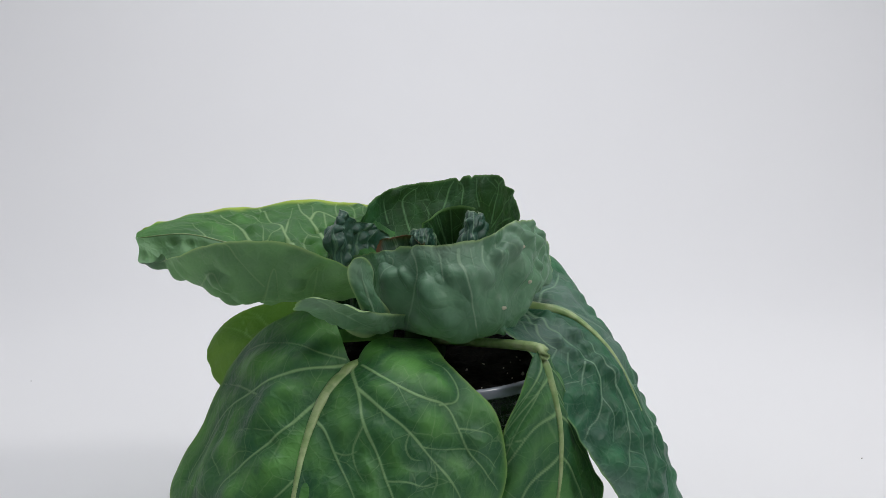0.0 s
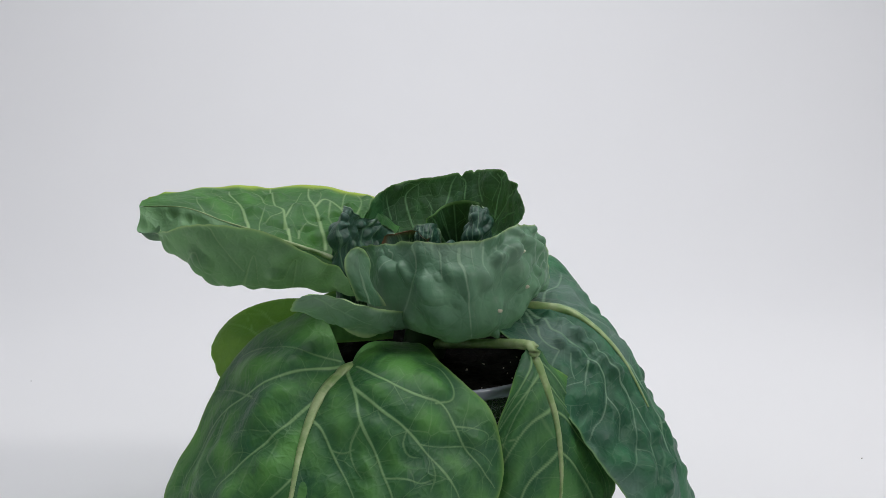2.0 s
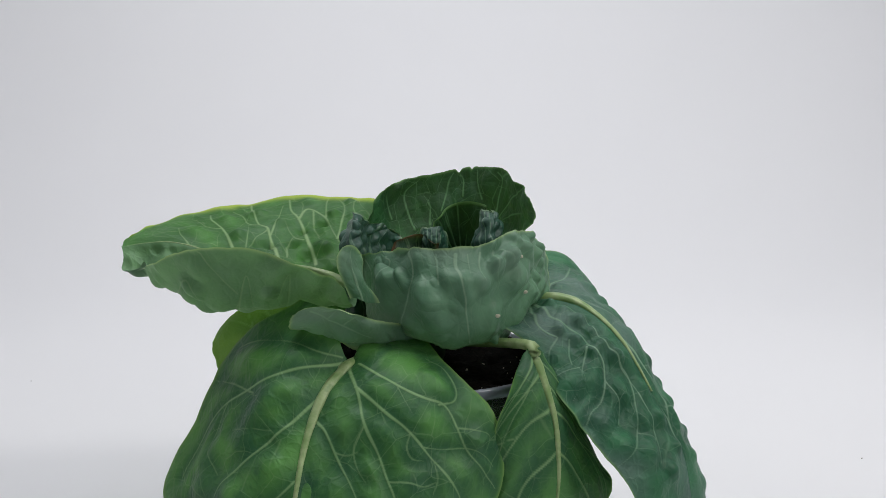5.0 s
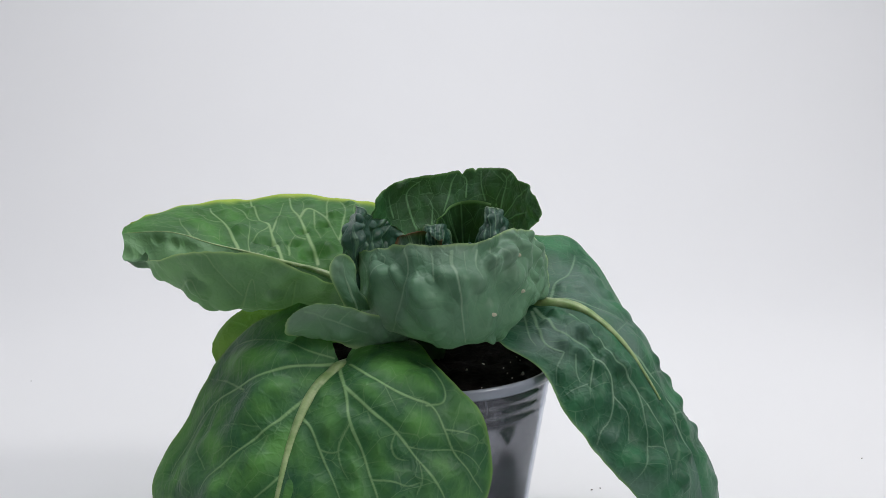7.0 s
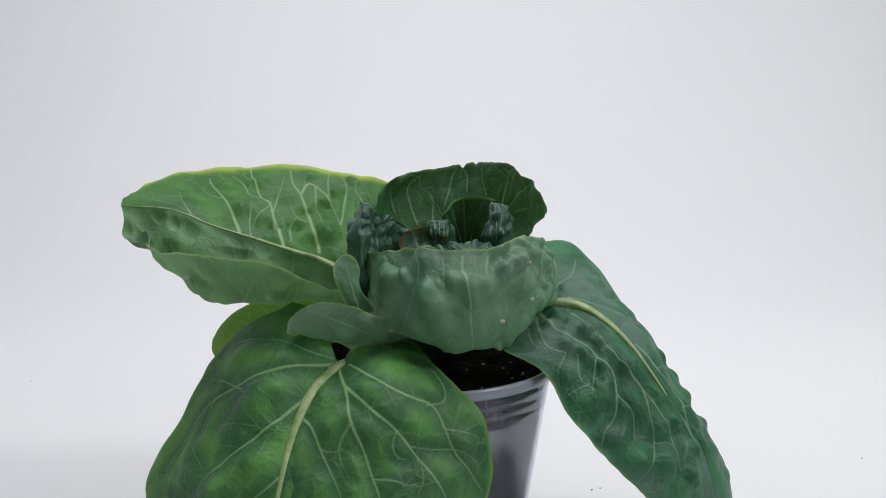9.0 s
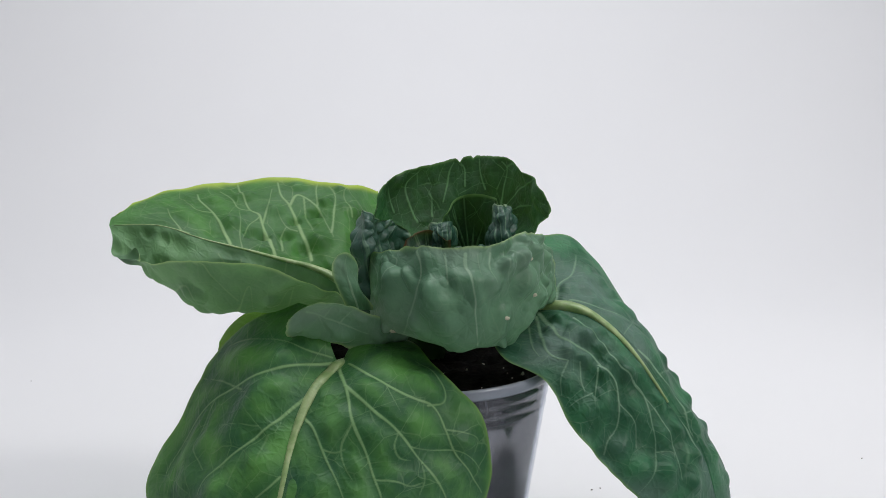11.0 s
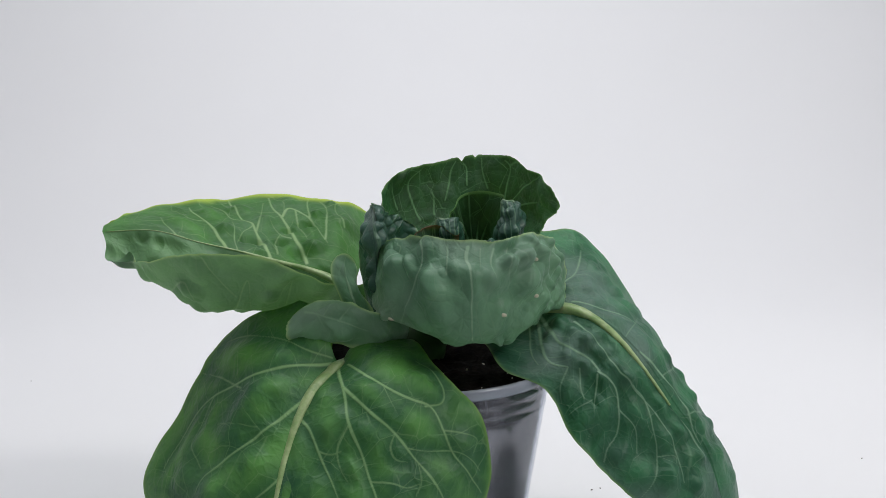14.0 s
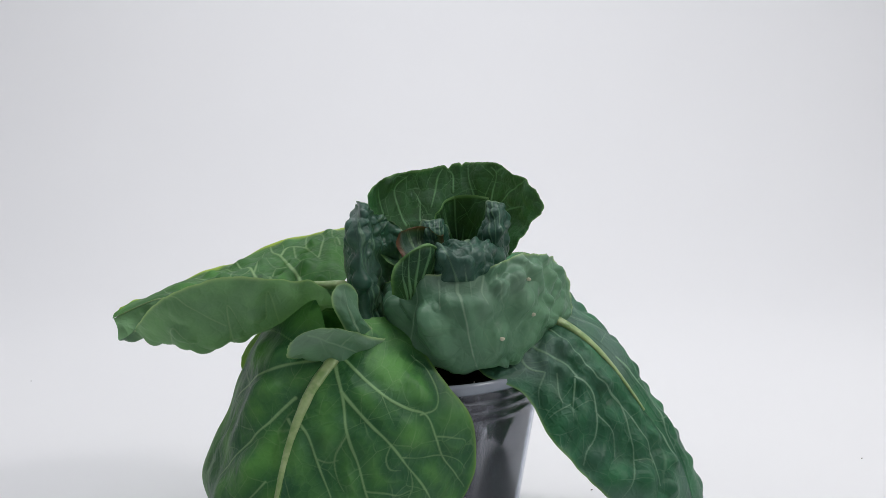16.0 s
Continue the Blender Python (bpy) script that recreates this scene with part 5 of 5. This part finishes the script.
    walk(LEAF['headback'], [
        (0.0, pose(0.0048, 0.0227, 0.1452, -1.6, -0.9, -5.8)),
        (0.5, pose(0.0057, 0.0227, 0.1456, -1.3, -1.1, -5.0)),
        (1.0, pose(0.0066, 0.0227, 0.1465, -1.3, -2.3, -5.1)),
        (1.5, pose(0.0063, 0.0226, 0.1469, -1.1, -2.0, -5.2)),
        (2.0, pose(0.0074, 0.0226, 0.1479, -1.4, -1.6, -5.2)),
        (2.5, pose(0.0092, 0.0223, 0.1462, 0.7, -2.2, -3.3)),
        (3.0, pose(0.0094, 0.0224, 0.1494, -1.8, -2.7, -2.9)),
        (3.5, pose(0.0100, 0.0223, 0.1462, 2.5, -2.7, -0.8)),
        (4.0, pose(0.0114, 0.0221, 0.1463, 3.6, -2.6, 0.3)),
        (6.5, pose(0.0112, 0.0134, 0.1483, -0.6, 0.1, -0.6)),
        (6.6, pose(0.0119, 0.0118, 0.1489, -0.4, -0.0, 0.0)),
        (6.75, pose(0.0127, 0.0102, 0.1495, -0.2, -0.1, 0.7)),
        (7.0, pose(0.0127, 0.0102, 0.1495, -0.2, -0.1, 0.7)),
        (7.5, pose(0.0126, 0.0100, 0.1497, -0.4, 0.1, 0.4)),
        (8.0, pose(0.0126, 0.0099, 0.1502, -0.1, 0.7, 0.5)),
        (8.5, pose(0.0141, 0.0092, 0.1508, 0.5, 0.8, 1.9)),
        (9.0, pose(0.0146, 0.0093, 0.1520, 0.9, 0.3, 2.6)),
        (11.5, pose(0.0169, 0.0017, 0.1526, 4.9, -2.3, 4.7)),
        (12.0, pose(0.0161, 0.0016, 0.1533, 3.8, -1.8, 3.5)),
        (12.5, pose(0.0173, 0.0016, 0.1548, 2.8, -0.9, 5.4)),
        (13.0, pose(0.0178, 0.0017, 0.1549, 3.5, -1.4, 6.1)),
        (13.5, pose(0.0185, 0.0015, 0.1554, 3.2, -1.3, 6.5)),
        (14.0, pose(0.0198, 0.0012, 0.1548, 2.9, -0.9, 7.6)),
        (14.5, pose(0.0198, 0.0014, 0.1552, 2.7, -0.3, 8.0)),
        (15.0, pose(0.0133, 0.0007, 0.1571, 0.6, -0.3, 9.3)),
        (15.5, pose(0.0127, 0.0015, 0.1548, 0.6, 0.1, 8.7)),
        (16.0, pose(0.0117, 0.0022, 0.1535, -0.3, 0.1, 7.6))])
    walk(LEAF['headfront'], [
        (0.0, pose(0.0141, 0.0099, 0.1175, 1.9, -4.1, 1.8)),
        (0.5, pose(0.0128, 0.0105, 0.1173, 1.4, -2.9, 2.9)),
        (1.0, pose(0.0131, 0.0099, 0.1184, 0.2, -2.7, 1.8)),
        (1.5, pose(0.0125, 0.0094, 0.1178, 0.3, -2.5, 2.3)),
        (2.0, pose(0.0102, 0.0085, 0.1186, 2.1, 0.5, 1.7)),
        (2.5, pose(0.0104, 0.0080, 0.1191, 1.6, 0.7, 1.2)),
        (3.0, pose(0.0110, 0.0073, 0.1202, 0.7, -0.6, 1.0)),
        (3.5, pose(0.0107, 0.0021, 0.1221, -0.5, -1.4, 0.6)),
        (4.0, pose(0.0104, 0.0063, 0.1196, 0.4, -0.1, 0.7)),
        (6.5, pose(0.0108, -0.0008, 0.1119, 0.4, -1.5, 0.5)),
        (6.6, pose(0.0099, -0.0035, 0.1144, -0.1, -0.8, 0.2)),
        (6.75, pose(0.0089, -0.0063, 0.1169, -0.6, -0.1, -0.1)),
        (7.0, pose(0.0089, -0.0063, 0.1169, -0.6, -0.1, -0.1)),
        (7.5, pose(0.0090, -0.0098, 0.1164, -0.3, -0.2, 0.2)),
        (8.0, pose(0.0091, -0.0073, 0.1157, 0.0, 0.6, -0.2)),
        (8.5, pose(0.0097, -0.0135, 0.1214, -1.5, 3.1, -1.3)),
        (9.0, pose(0.0122, -0.0058, 0.1150, -0.2, 2.1, -0.3)),
        (11.5, pose(0.0121, -0.0121, 0.1164, -1.7, 1.1, 2.1)),
        (12.0, pose(0.0138, -0.0098, 0.1155, -3.2, 3.7, -3.4)),
        (12.5, pose(0.0143, -0.0142, 0.1186, -2.0, 0.9, -1.6)),
        (13.0, pose(0.0132, -0.0144, 0.1193, -2.5, 1.4, -0.5)),
        (13.5, pose(0.0126, -0.0144, 0.1186, -3.9, 3.5, -0.2)),
        (14.0, pose(0.0140, -0.0141, 0.1187, -2.9, 5.3, -3.3)),
        (14.5, pose(0.0145, -0.0140, 0.1185, -3.4, 6.1, -4.9)),
        (15.0, pose(0.0158, -0.0115, 0.1169, -5.0, -0.5, -6.0)),
        (15.5, pose(0.0177, -0.0042, 0.1081, -4.3, -2.5, -2.8)),
        (16.0, pose(0.0239, 0.0064, 0.0993, -1.6, -4.6, -7.8))])
    walk(LEAF['smallleaf'], [
        (0.0, pose(-0.0218, -0.0336, 0.1338, 19.8, 17.4, 3.7)),
        (0.5, pose(-0.0211, -0.0338, 0.1336, 19.5, 17.8, 2.0)),
        (1.0, pose(-0.0206, -0.0339, 0.1340, 16.9, 14.7, 1.0)),
        (1.5, pose(-0.0203, -0.0341, 0.1329, 15.1, 13.5, 0.6)),
        (2.0, pose(-0.0213, -0.0344, 0.1328, 13.3, 13.0, 0.5)),
        (2.5, pose(-0.0219, -0.0349, 0.1330, 11.7, 11.5, 1.7)),
        (3.0, pose(-0.0213, -0.0351, 0.1338, 10.7, 9.4, 0.9)),
        (3.5, pose(-0.0188, -0.0355, 0.1339, 10.5, 8.9, -4.7)),
        (4.0, pose(-0.0200, -0.0356, 0.1298, 5.9, 8.0, -3.7)),
        (6.5, pose(-0.0200, -0.0346, 0.1222, 7.1, 5.2, -3.3)),
        (6.6, pose(-0.0212, -0.0348, 0.1230, 3.3, 2.5, -1.5)),
        (6.75, pose(-0.0224, -0.0349, 0.1237, -0.5, -0.3, 0.3)),
        (7.0, pose(-0.0224, -0.0349, 0.1237, -0.5, -0.3, 0.3)),
        (7.5, pose(-0.0226, -0.0350, 0.1232, -0.0, 0.1, 0.4)),
        (8.0, pose(-0.0226, -0.0351, 0.1229, -0.1, 0.6, 0.1)),
        (8.5, pose(-0.0226, -0.0353, 0.1258, -7.1, -4.2, 4.1)),
        (9.0, pose(-0.0232, -0.0356, 0.1223, -3.0, 1.1, 3.7)),
        (11.5, pose(-0.0236, -0.0355, 0.1220, -3.8, -0.5, 4.0)),
        (12.0, pose(-0.0235, -0.0355, 0.1207, -2.2, 0.1, 4.5)),
        (12.5, pose(-0.0237, -0.0354, 0.1233, -6.3, -2.4, 4.7)),
        (13.0, pose(-0.0236, -0.0352, 0.1246, -8.6, -4.8, 5.8)),
        (13.5, pose(-0.0206, -0.0349, 0.1236, -8.9, -6.0, 0.8)),
        (14.0, pose(-0.0236, -0.0355, 0.1220, -8.6, -5.0, 6.3)),
        (14.5, pose(-0.0234, -0.0353, 0.1220, -8.8, -6.0, 6.3)),
        (15.0, pose(-0.0277, -0.0352, 0.1207, -9.5, -5.6, 12.2)),
        (15.5, pose(-0.0272, -0.0353, 0.1166, -6.9, -3.8, 11.2)),
        (16.0, pose(-0.0251, -0.0350, 0.1130, 1.2, 1.5, 6.4))])
    walk(LEAF['lobe'], [
        (0.0, pose(-0.0199, -0.0407, 0.1344, -0.9, 2.1, -0.2)),
        (0.5, pose(-0.0204, -0.0408, 0.1353, -1.3, 2.8, -0.3)),
        (1.0, pose(-0.0209, -0.0409, 0.1363, -1.5, 3.5, -0.4)),
        (1.5, pose(-0.0214, -0.0409, 0.1373, -1.6, 4.0, -0.5)),
        (2.0, pose(-0.0221, -0.0409, 0.1384, -1.6, 3.9, -0.5)),
        (2.5, pose(-0.0228, -0.0409, 0.1395, -1.6, 3.6, -0.5)),
        (3.0, pose(-0.0235, -0.0409, 0.1406, -1.6, 3.4, -0.5)),
        (3.5, pose(-0.0242, -0.0409, 0.1418, -1.6, 3.1, -0.5)),
        (4.0, pose(-0.0247, -0.0408, 0.1409, -1.5, 2.8, -0.5)),
        (6.5, pose(-0.0274, -0.0402, 0.1369, -0.7, 1.1, -0.2)),
        (6.6, pose(-0.0278, -0.0401, 0.1362, -0.3, 0.6, -0.1)),
        (7.0, pose(-0.0278, -0.0401, 0.1362, -0.3, 0.6, -0.1)),
        (7.5, pose(-0.0276, -0.0400, 0.1361, -0.1, 0.1, -0.0)),
        (8.0, pose(-0.0274, -0.0400, 0.1359, -0.1, 0.9, -0.1)),
        (8.5, pose(-0.0273, -0.0400, 0.1357, -0.2, 2.0, -0.1)),
        (9.0, pose(-0.0271, -0.0399, 0.1355, -0.3, 3.0, -0.2)),
        (11.5, pose(-0.0279, -0.0405, 0.1366, -0.8, 2.9, -0.3)),
        (12.0, pose(-0.0280, -0.0406, 0.1368, -1.0, 2.8, -0.4)),
        (12.5, pose(-0.0281, -0.0407, 0.1370, -1.2, 2.7, -0.4)),
        (13.0, pose(-0.0282, -0.0408, 0.1365, -1.2, 2.7, -0.5)),
        (13.5, pose(-0.0282, -0.0408, 0.1360, -1.3, 2.8, -0.5)),
        (14.0, pose(-0.0282, -0.0409, 0.1356, -1.4, 2.9, -0.5)),
        (14.5, pose(-0.0283, -0.0410, 0.1351, -1.4, 3.0, -0.6)),
        (15.0, pose(-0.0286, -0.0422, 0.1341, -2.0, 1.7, -0.7)),
        (15.5, pose(-0.0274, -0.0410, 0.1283, -1.1, 0.3, -0.4)),
        (16.0, pose(-0.0262, -0.0399, 0.1228, 0.8, -1.4, 0.3))])
    walk(LEAF['paleleaf'], [
        (0.0, pose(-0.0598, -0.0011, 0.1139, -1.5, -2.5, 2.0)),
        (0.5, pose(-0.0588, -0.0012, 0.1145, -2.0, -2.4, 2.7)),
        (1.0, pose(-0.0578, -0.0014, 0.1149, -2.3, -2.2, 3.1)),
        (1.5, pose(-0.0569, -0.0016, 0.1151, -2.6, -1.8, 3.3)),
        (2.0, pose(-0.0568, -0.0013, 0.1157, -2.4, -1.8, 3.1)),
        (2.5, pose(-0.0568, -0.0011, 0.1163, -2.1, -1.9, 2.7)),
        (3.0, pose(-0.0567, -0.0009, 0.1168, -1.8, -1.9, 2.3)),
        (3.5, pose(-0.0567, -0.0007, 0.1174, -1.4, -1.9, 1.9)),
        (4.0, pose(-0.0568, -0.0006, 0.1170, -1.2, -1.7, 1.6)),
        (6.5, pose(-0.0572, -0.0001, 0.1149, -0.5, -0.6, 0.7)),
        (6.6, pose(-0.0574, -0.0001, 0.1143, -0.2, -0.3, 0.3)),
        (7.0, pose(-0.0574, -0.0001, 0.1143, -0.2, -0.3, 0.3)),
        (7.5, pose(-0.0575, 0.0000, 0.1144, -0.1, -0.0, 0.1)),
        (8.0, pose(-0.0576, 0.0001, 0.1145, 0.1, 0.2, -0.1)),
        (8.5, pose(-0.0577, 0.0001, 0.1146, 0.2, 0.4, -0.3)),
        (9.0, pose(-0.0577, 0.0002, 0.1147, 0.4, 0.6, -0.4)),
        (11.5, pose(-0.0529, 0.0001, 0.1098, 0.1, 3.6, -0.8)),
        (12.0, pose(-0.0521, 0.0001, 0.1087, -0.1, 4.1, -0.8)),
        (12.5, pose(-0.0512, 0.0000, 0.1078, -0.3, 4.4, -0.8)),
        (13.0, pose(-0.0506, 0.0000, 0.1065, -0.3, 5.4, -0.9)),
        (13.5, pose(-0.0501, 0.0000, 0.1052, -0.4, 6.6, -1.1)),
        (14.0, pose(-0.0496, -0.0000, 0.1038, -0.4, 7.8, -1.3)),
        (14.5, pose(-0.0491, -0.0000, 0.1024, -0.5, 9.0, -1.5)),
        (15.0, pose(-0.0468, 0.0001, 0.1032, -0.2, 6.3, -1.5)),
        (15.5, pose(-0.0446, 0.0002, 0.1044, 0.0, 3.0, -1.4)),
        (16.0, pose(-0.0425, 0.0003, 0.1058, 0.3, -0.4, -1.4))])
    walk(LEAF['leftB'], [
        (0.0, pose(0.0000, 0.0001, 0.0001, 0.6, -0.2, -0.2)),
        (0.5, pose(0.0001, 0.0002, 0.0001, 1.4, -0.3, -0.4)),
        (1.0, pose(0.0001, 0.0003, 0.0002, 2.0, -0.5, -0.5)),
        (1.5, pose(0.0001, 0.0002, 0.0001, 1.1, -0.3, -0.3)),
        (2.0, pose(0.0001, 0.0002, 0.0002, 1.6, -0.4, -0.4)),
        (2.5, pose(0.0000, 0.0001, 0.0000, 0.4, -0.1, -0.1)),
        (3.0, pose(-0.0001, -0.0002, -0.0001, -1.2, 0.3, 0.3)),
        (3.5, pose(0.0001, 0.0002, 0.0002, 1.7, -0.4, -0.4)),
        (4.0, pose(-0.0001, -0.0002, -0.0001, -1.2, 0.3, 0.3)),
        (6.5, pose(-0.0004, -0.0010, -0.0006, -6.6, 1.7, 1.6)),
        (6.6, pose(-0.0002, -0.0005, -0.0003, -3.5, 0.9, 0.8)),
        (6.75, pose(-0.0000, -0.0001, -0.0000, -0.4, 0.1, 0.1)),
        (7.0, pose(-0.0000, -0.0001, -0.0000, -0.4, 0.1, 0.1)),
        (7.5, pose(-0.0000, -0.0000, -0.0000, -0.1, 0.0, 0.0)),
        (8.0, pose(-0.0000, -0.0001, -0.0000, -0.4, 0.1, 0.1)),
        (8.5, pose(0.0001, 0.0003, 0.0002, 2.1, -0.5, -0.5)),
        (9.0, pose(0.0002, 0.0004, 0.0003, 2.6, -0.6, -0.7)),
        (11.5, pose(-0.0000, -0.0000, -0.0000, -0.1, 0.0, 0.0)),
        (12.0, pose(-0.0000, -0.0000, -0.0000, -0.2, 0.0, 0.0)),
        (12.5, pose(-0.0000, -0.0000, -0.0000, -0.3, 0.1, 0.1)),
        (13.0, pose(0.0000, 0.0001, 0.0000, 0.5, -0.1, -0.1)),
        (13.5, pose(0.0002, 0.0004, 0.0003, 2.7, -0.6, -0.7)),
        (14.0, pose(0.0001, 0.0003, 0.0003, 2.6, -0.6, -0.7)),
        (14.5, pose(0.0001, 0.0003, 0.0002, 2.2, -0.5, -0.5)),
        (15.0, pose(0.0003, 0.0007, 0.0005, 5.2, -1.2, -1.3)),
        (15.5, pose(0.0003, 0.0007, 0.0005, 5.0, -1.1, -1.3)),
        (16.0, pose(0.0003, 0.0007, 0.0006, 5.3, -1.2, -1.4))])
    walk(LEAF['frontB'], [
        (0.0, pose(0.0018, -0.0013, 0.0004, -1.0, -2.3, -2.3)),
        (0.5, pose(0.0026, -0.0018, 0.0005, -1.4, -3.2, -3.3)),
        (1.0, pose(0.0021, -0.0014, 0.0004, -1.1, -2.6, -2.6)),
        (1.5, pose(0.0029, -0.0020, 0.0006, -1.6, -3.6, -3.6)),
        (2.0, pose(0.0018, -0.0012, 0.0003, -1.0, -2.2, -2.2)),
        (2.5, pose(0.0010, -0.0006, 0.0002, -0.5, -1.2, -1.2)),
        (3.0, pose(0.0015, -0.0010, 0.0003, -0.8, -1.8, -1.8)),
        (3.5, pose(0.0012, -0.0008, 0.0002, -0.7, -1.5, -1.5)),
        (4.0, pose(0.0014, -0.0009, 0.0003, -0.8, -1.7, -1.7)),
        (6.5, pose(0.0030, -0.0021, 0.0006, -1.6, -3.8, -3.8)),
        (6.6, pose(0.0020, -0.0014, 0.0004, -1.1, -2.5, -2.5)),
        (6.75, pose(0.0011, -0.0007, 0.0002, -0.6, -1.3, -1.3)),
        (7.0, pose(0.0011, -0.0007, 0.0002, -0.6, -1.3, -1.3)),
        (7.5, pose(-0.0005, 0.0003, -0.0001, 0.3, 0.6, 0.6)),
        (8.0, pose(0.0003, -0.0002, 0.0001, -0.2, -0.4, -0.4)),
        (8.5, pose(-0.0007, 0.0005, -0.0001, 0.4, 0.8, 0.9)),
        (9.0, pose(0.0004, -0.0003, 0.0001, -0.2, -0.5, -0.5)),
        (11.5, pose(0.0017, -0.0012, 0.0003, -1.0, -2.1, -2.2)),
        (12.0, pose(0.0006, -0.0004, 0.0001, -0.4, -0.8, -0.8)),
        (12.5, pose(0.0002, -0.0001, 0.0000, -0.1, -0.2, -0.2)),
        (13.0, pose(-0.0008, 0.0005, -0.0001, 0.5, 0.9, 1.0)),
        (13.5, pose(-0.0005, 0.0003, -0.0001, 0.3, 0.6, 0.6)),
        (14.0, pose(-0.0008, 0.0005, -0.0001, 0.4, 0.9, 0.9)),
        (14.5, pose(-0.0009, 0.0006, -0.0001, 0.5, 1.1, 1.1)),
        (15.0, pose(0.0069, -0.0053, 0.0020, -3.5, -9.2, -8.9)),
        (15.5, pose(0.0122, -0.0112, 0.0052, -5.6, -18.4, -17.2)),
        (16.0, pose(0.0147, -0.0148, 0.0076, -6.2, -23.9, -22.1))])
    walk(LEAF['rightB'], [
        (0.0, pose(-0.0001, 0.0005, -0.0004, 2.2, -1.3, -2.2)),
        (0.5, pose(0.0001, -0.0003, 0.0003, -1.3, 0.8, 1.3)),
        (1.0, pose(0.0001, -0.0003, 0.0003, -1.4, 0.9, 1.5)),
        (1.5, pose(0.0001, -0.0003, 0.0002, -1.3, 0.8, 1.3)),
        (2.0, pose(0.0000, -0.0001, 0.0001, -0.3, 0.2, 0.3)),
        (2.5, pose(-0.0002, 0.0008, -0.0007, 3.7, -2.1, -3.7)),
        (3.0, pose(0.0001, -0.0003, 0.0002, -1.2, 0.8, 1.2)),
        (3.5, pose(0.0000, -0.0002, 0.0001, -0.8, 0.5, 0.8)),
        (4.0, pose(0.0000, -0.0001, 0.0001, -0.4, 0.2, 0.4)),
        (6.5, pose(0.0004, -0.0011, 0.0010, -5.0, 3.3, 5.0)),
        (6.6, pose(0.0002, -0.0006, 0.0006, -2.9, 1.9, 2.9)),
        (6.75, pose(0.0000, -0.0002, 0.0001, -0.7, 0.5, 0.7)),
        (7.0, pose(0.0000, -0.0002, 0.0001, -0.7, 0.5, 0.7)),
        (7.5, pose(0.0001, -0.0005, 0.0004, -2.2, 1.4, 2.2)),
        (8.0, pose(0.0003, -0.0008, 0.0007, -3.8, 2.5, 3.8)),
        (8.5, pose(0.0002, -0.0007, 0.0006, -3.2, 2.1, 3.2)),
        (9.0, pose(0.0003, -0.0009, 0.0008, -4.2, 2.7, 4.2)),
        (11.5, pose(0.0004, -0.0011, 0.0010, -5.0, 3.3, 5.0)),
        (12.0, pose(0.0001, -0.0003, 0.0003, -1.5, 0.9, 1.5)),
        (12.5, pose(0.0005, -0.0014, 0.0013, -6.6, 4.5, 6.6)),
        (13.0, pose(0.0001, -0.0004, 0.0003, -1.7, 1.1, 1.7)),
        (13.5, pose(0.0005, -0.0014, 0.0013, -6.3, 4.3, 6.4)),
        (14.0, pose(0.0005, -0.0014, 0.0013, -6.5, 4.5, 6.6)),
        (14.5, pose(0.0002, -0.0006, 0.0006, -2.8, 1.8, 2.9)),
        (15.0, pose(0.0004, -0.0011, 0.0010, -5.1, 3.4, 5.1)),
        (15.5, pose(0.0011, -0.0024, 0.0025, -11.4, 8.6, 11.5)),
        (16.0, pose(0.0009, -0.0021, 0.0021, -9.8, 7.2, 9.9))])
    walk(pot, [(0, pose(0, 0, 0)), (14.8, pose(0, 0, 0)), (15.0, pose(-0.0035, 0.010, 0)), (16.0, pose(-0.0035, 0.010, 0))])


motions()
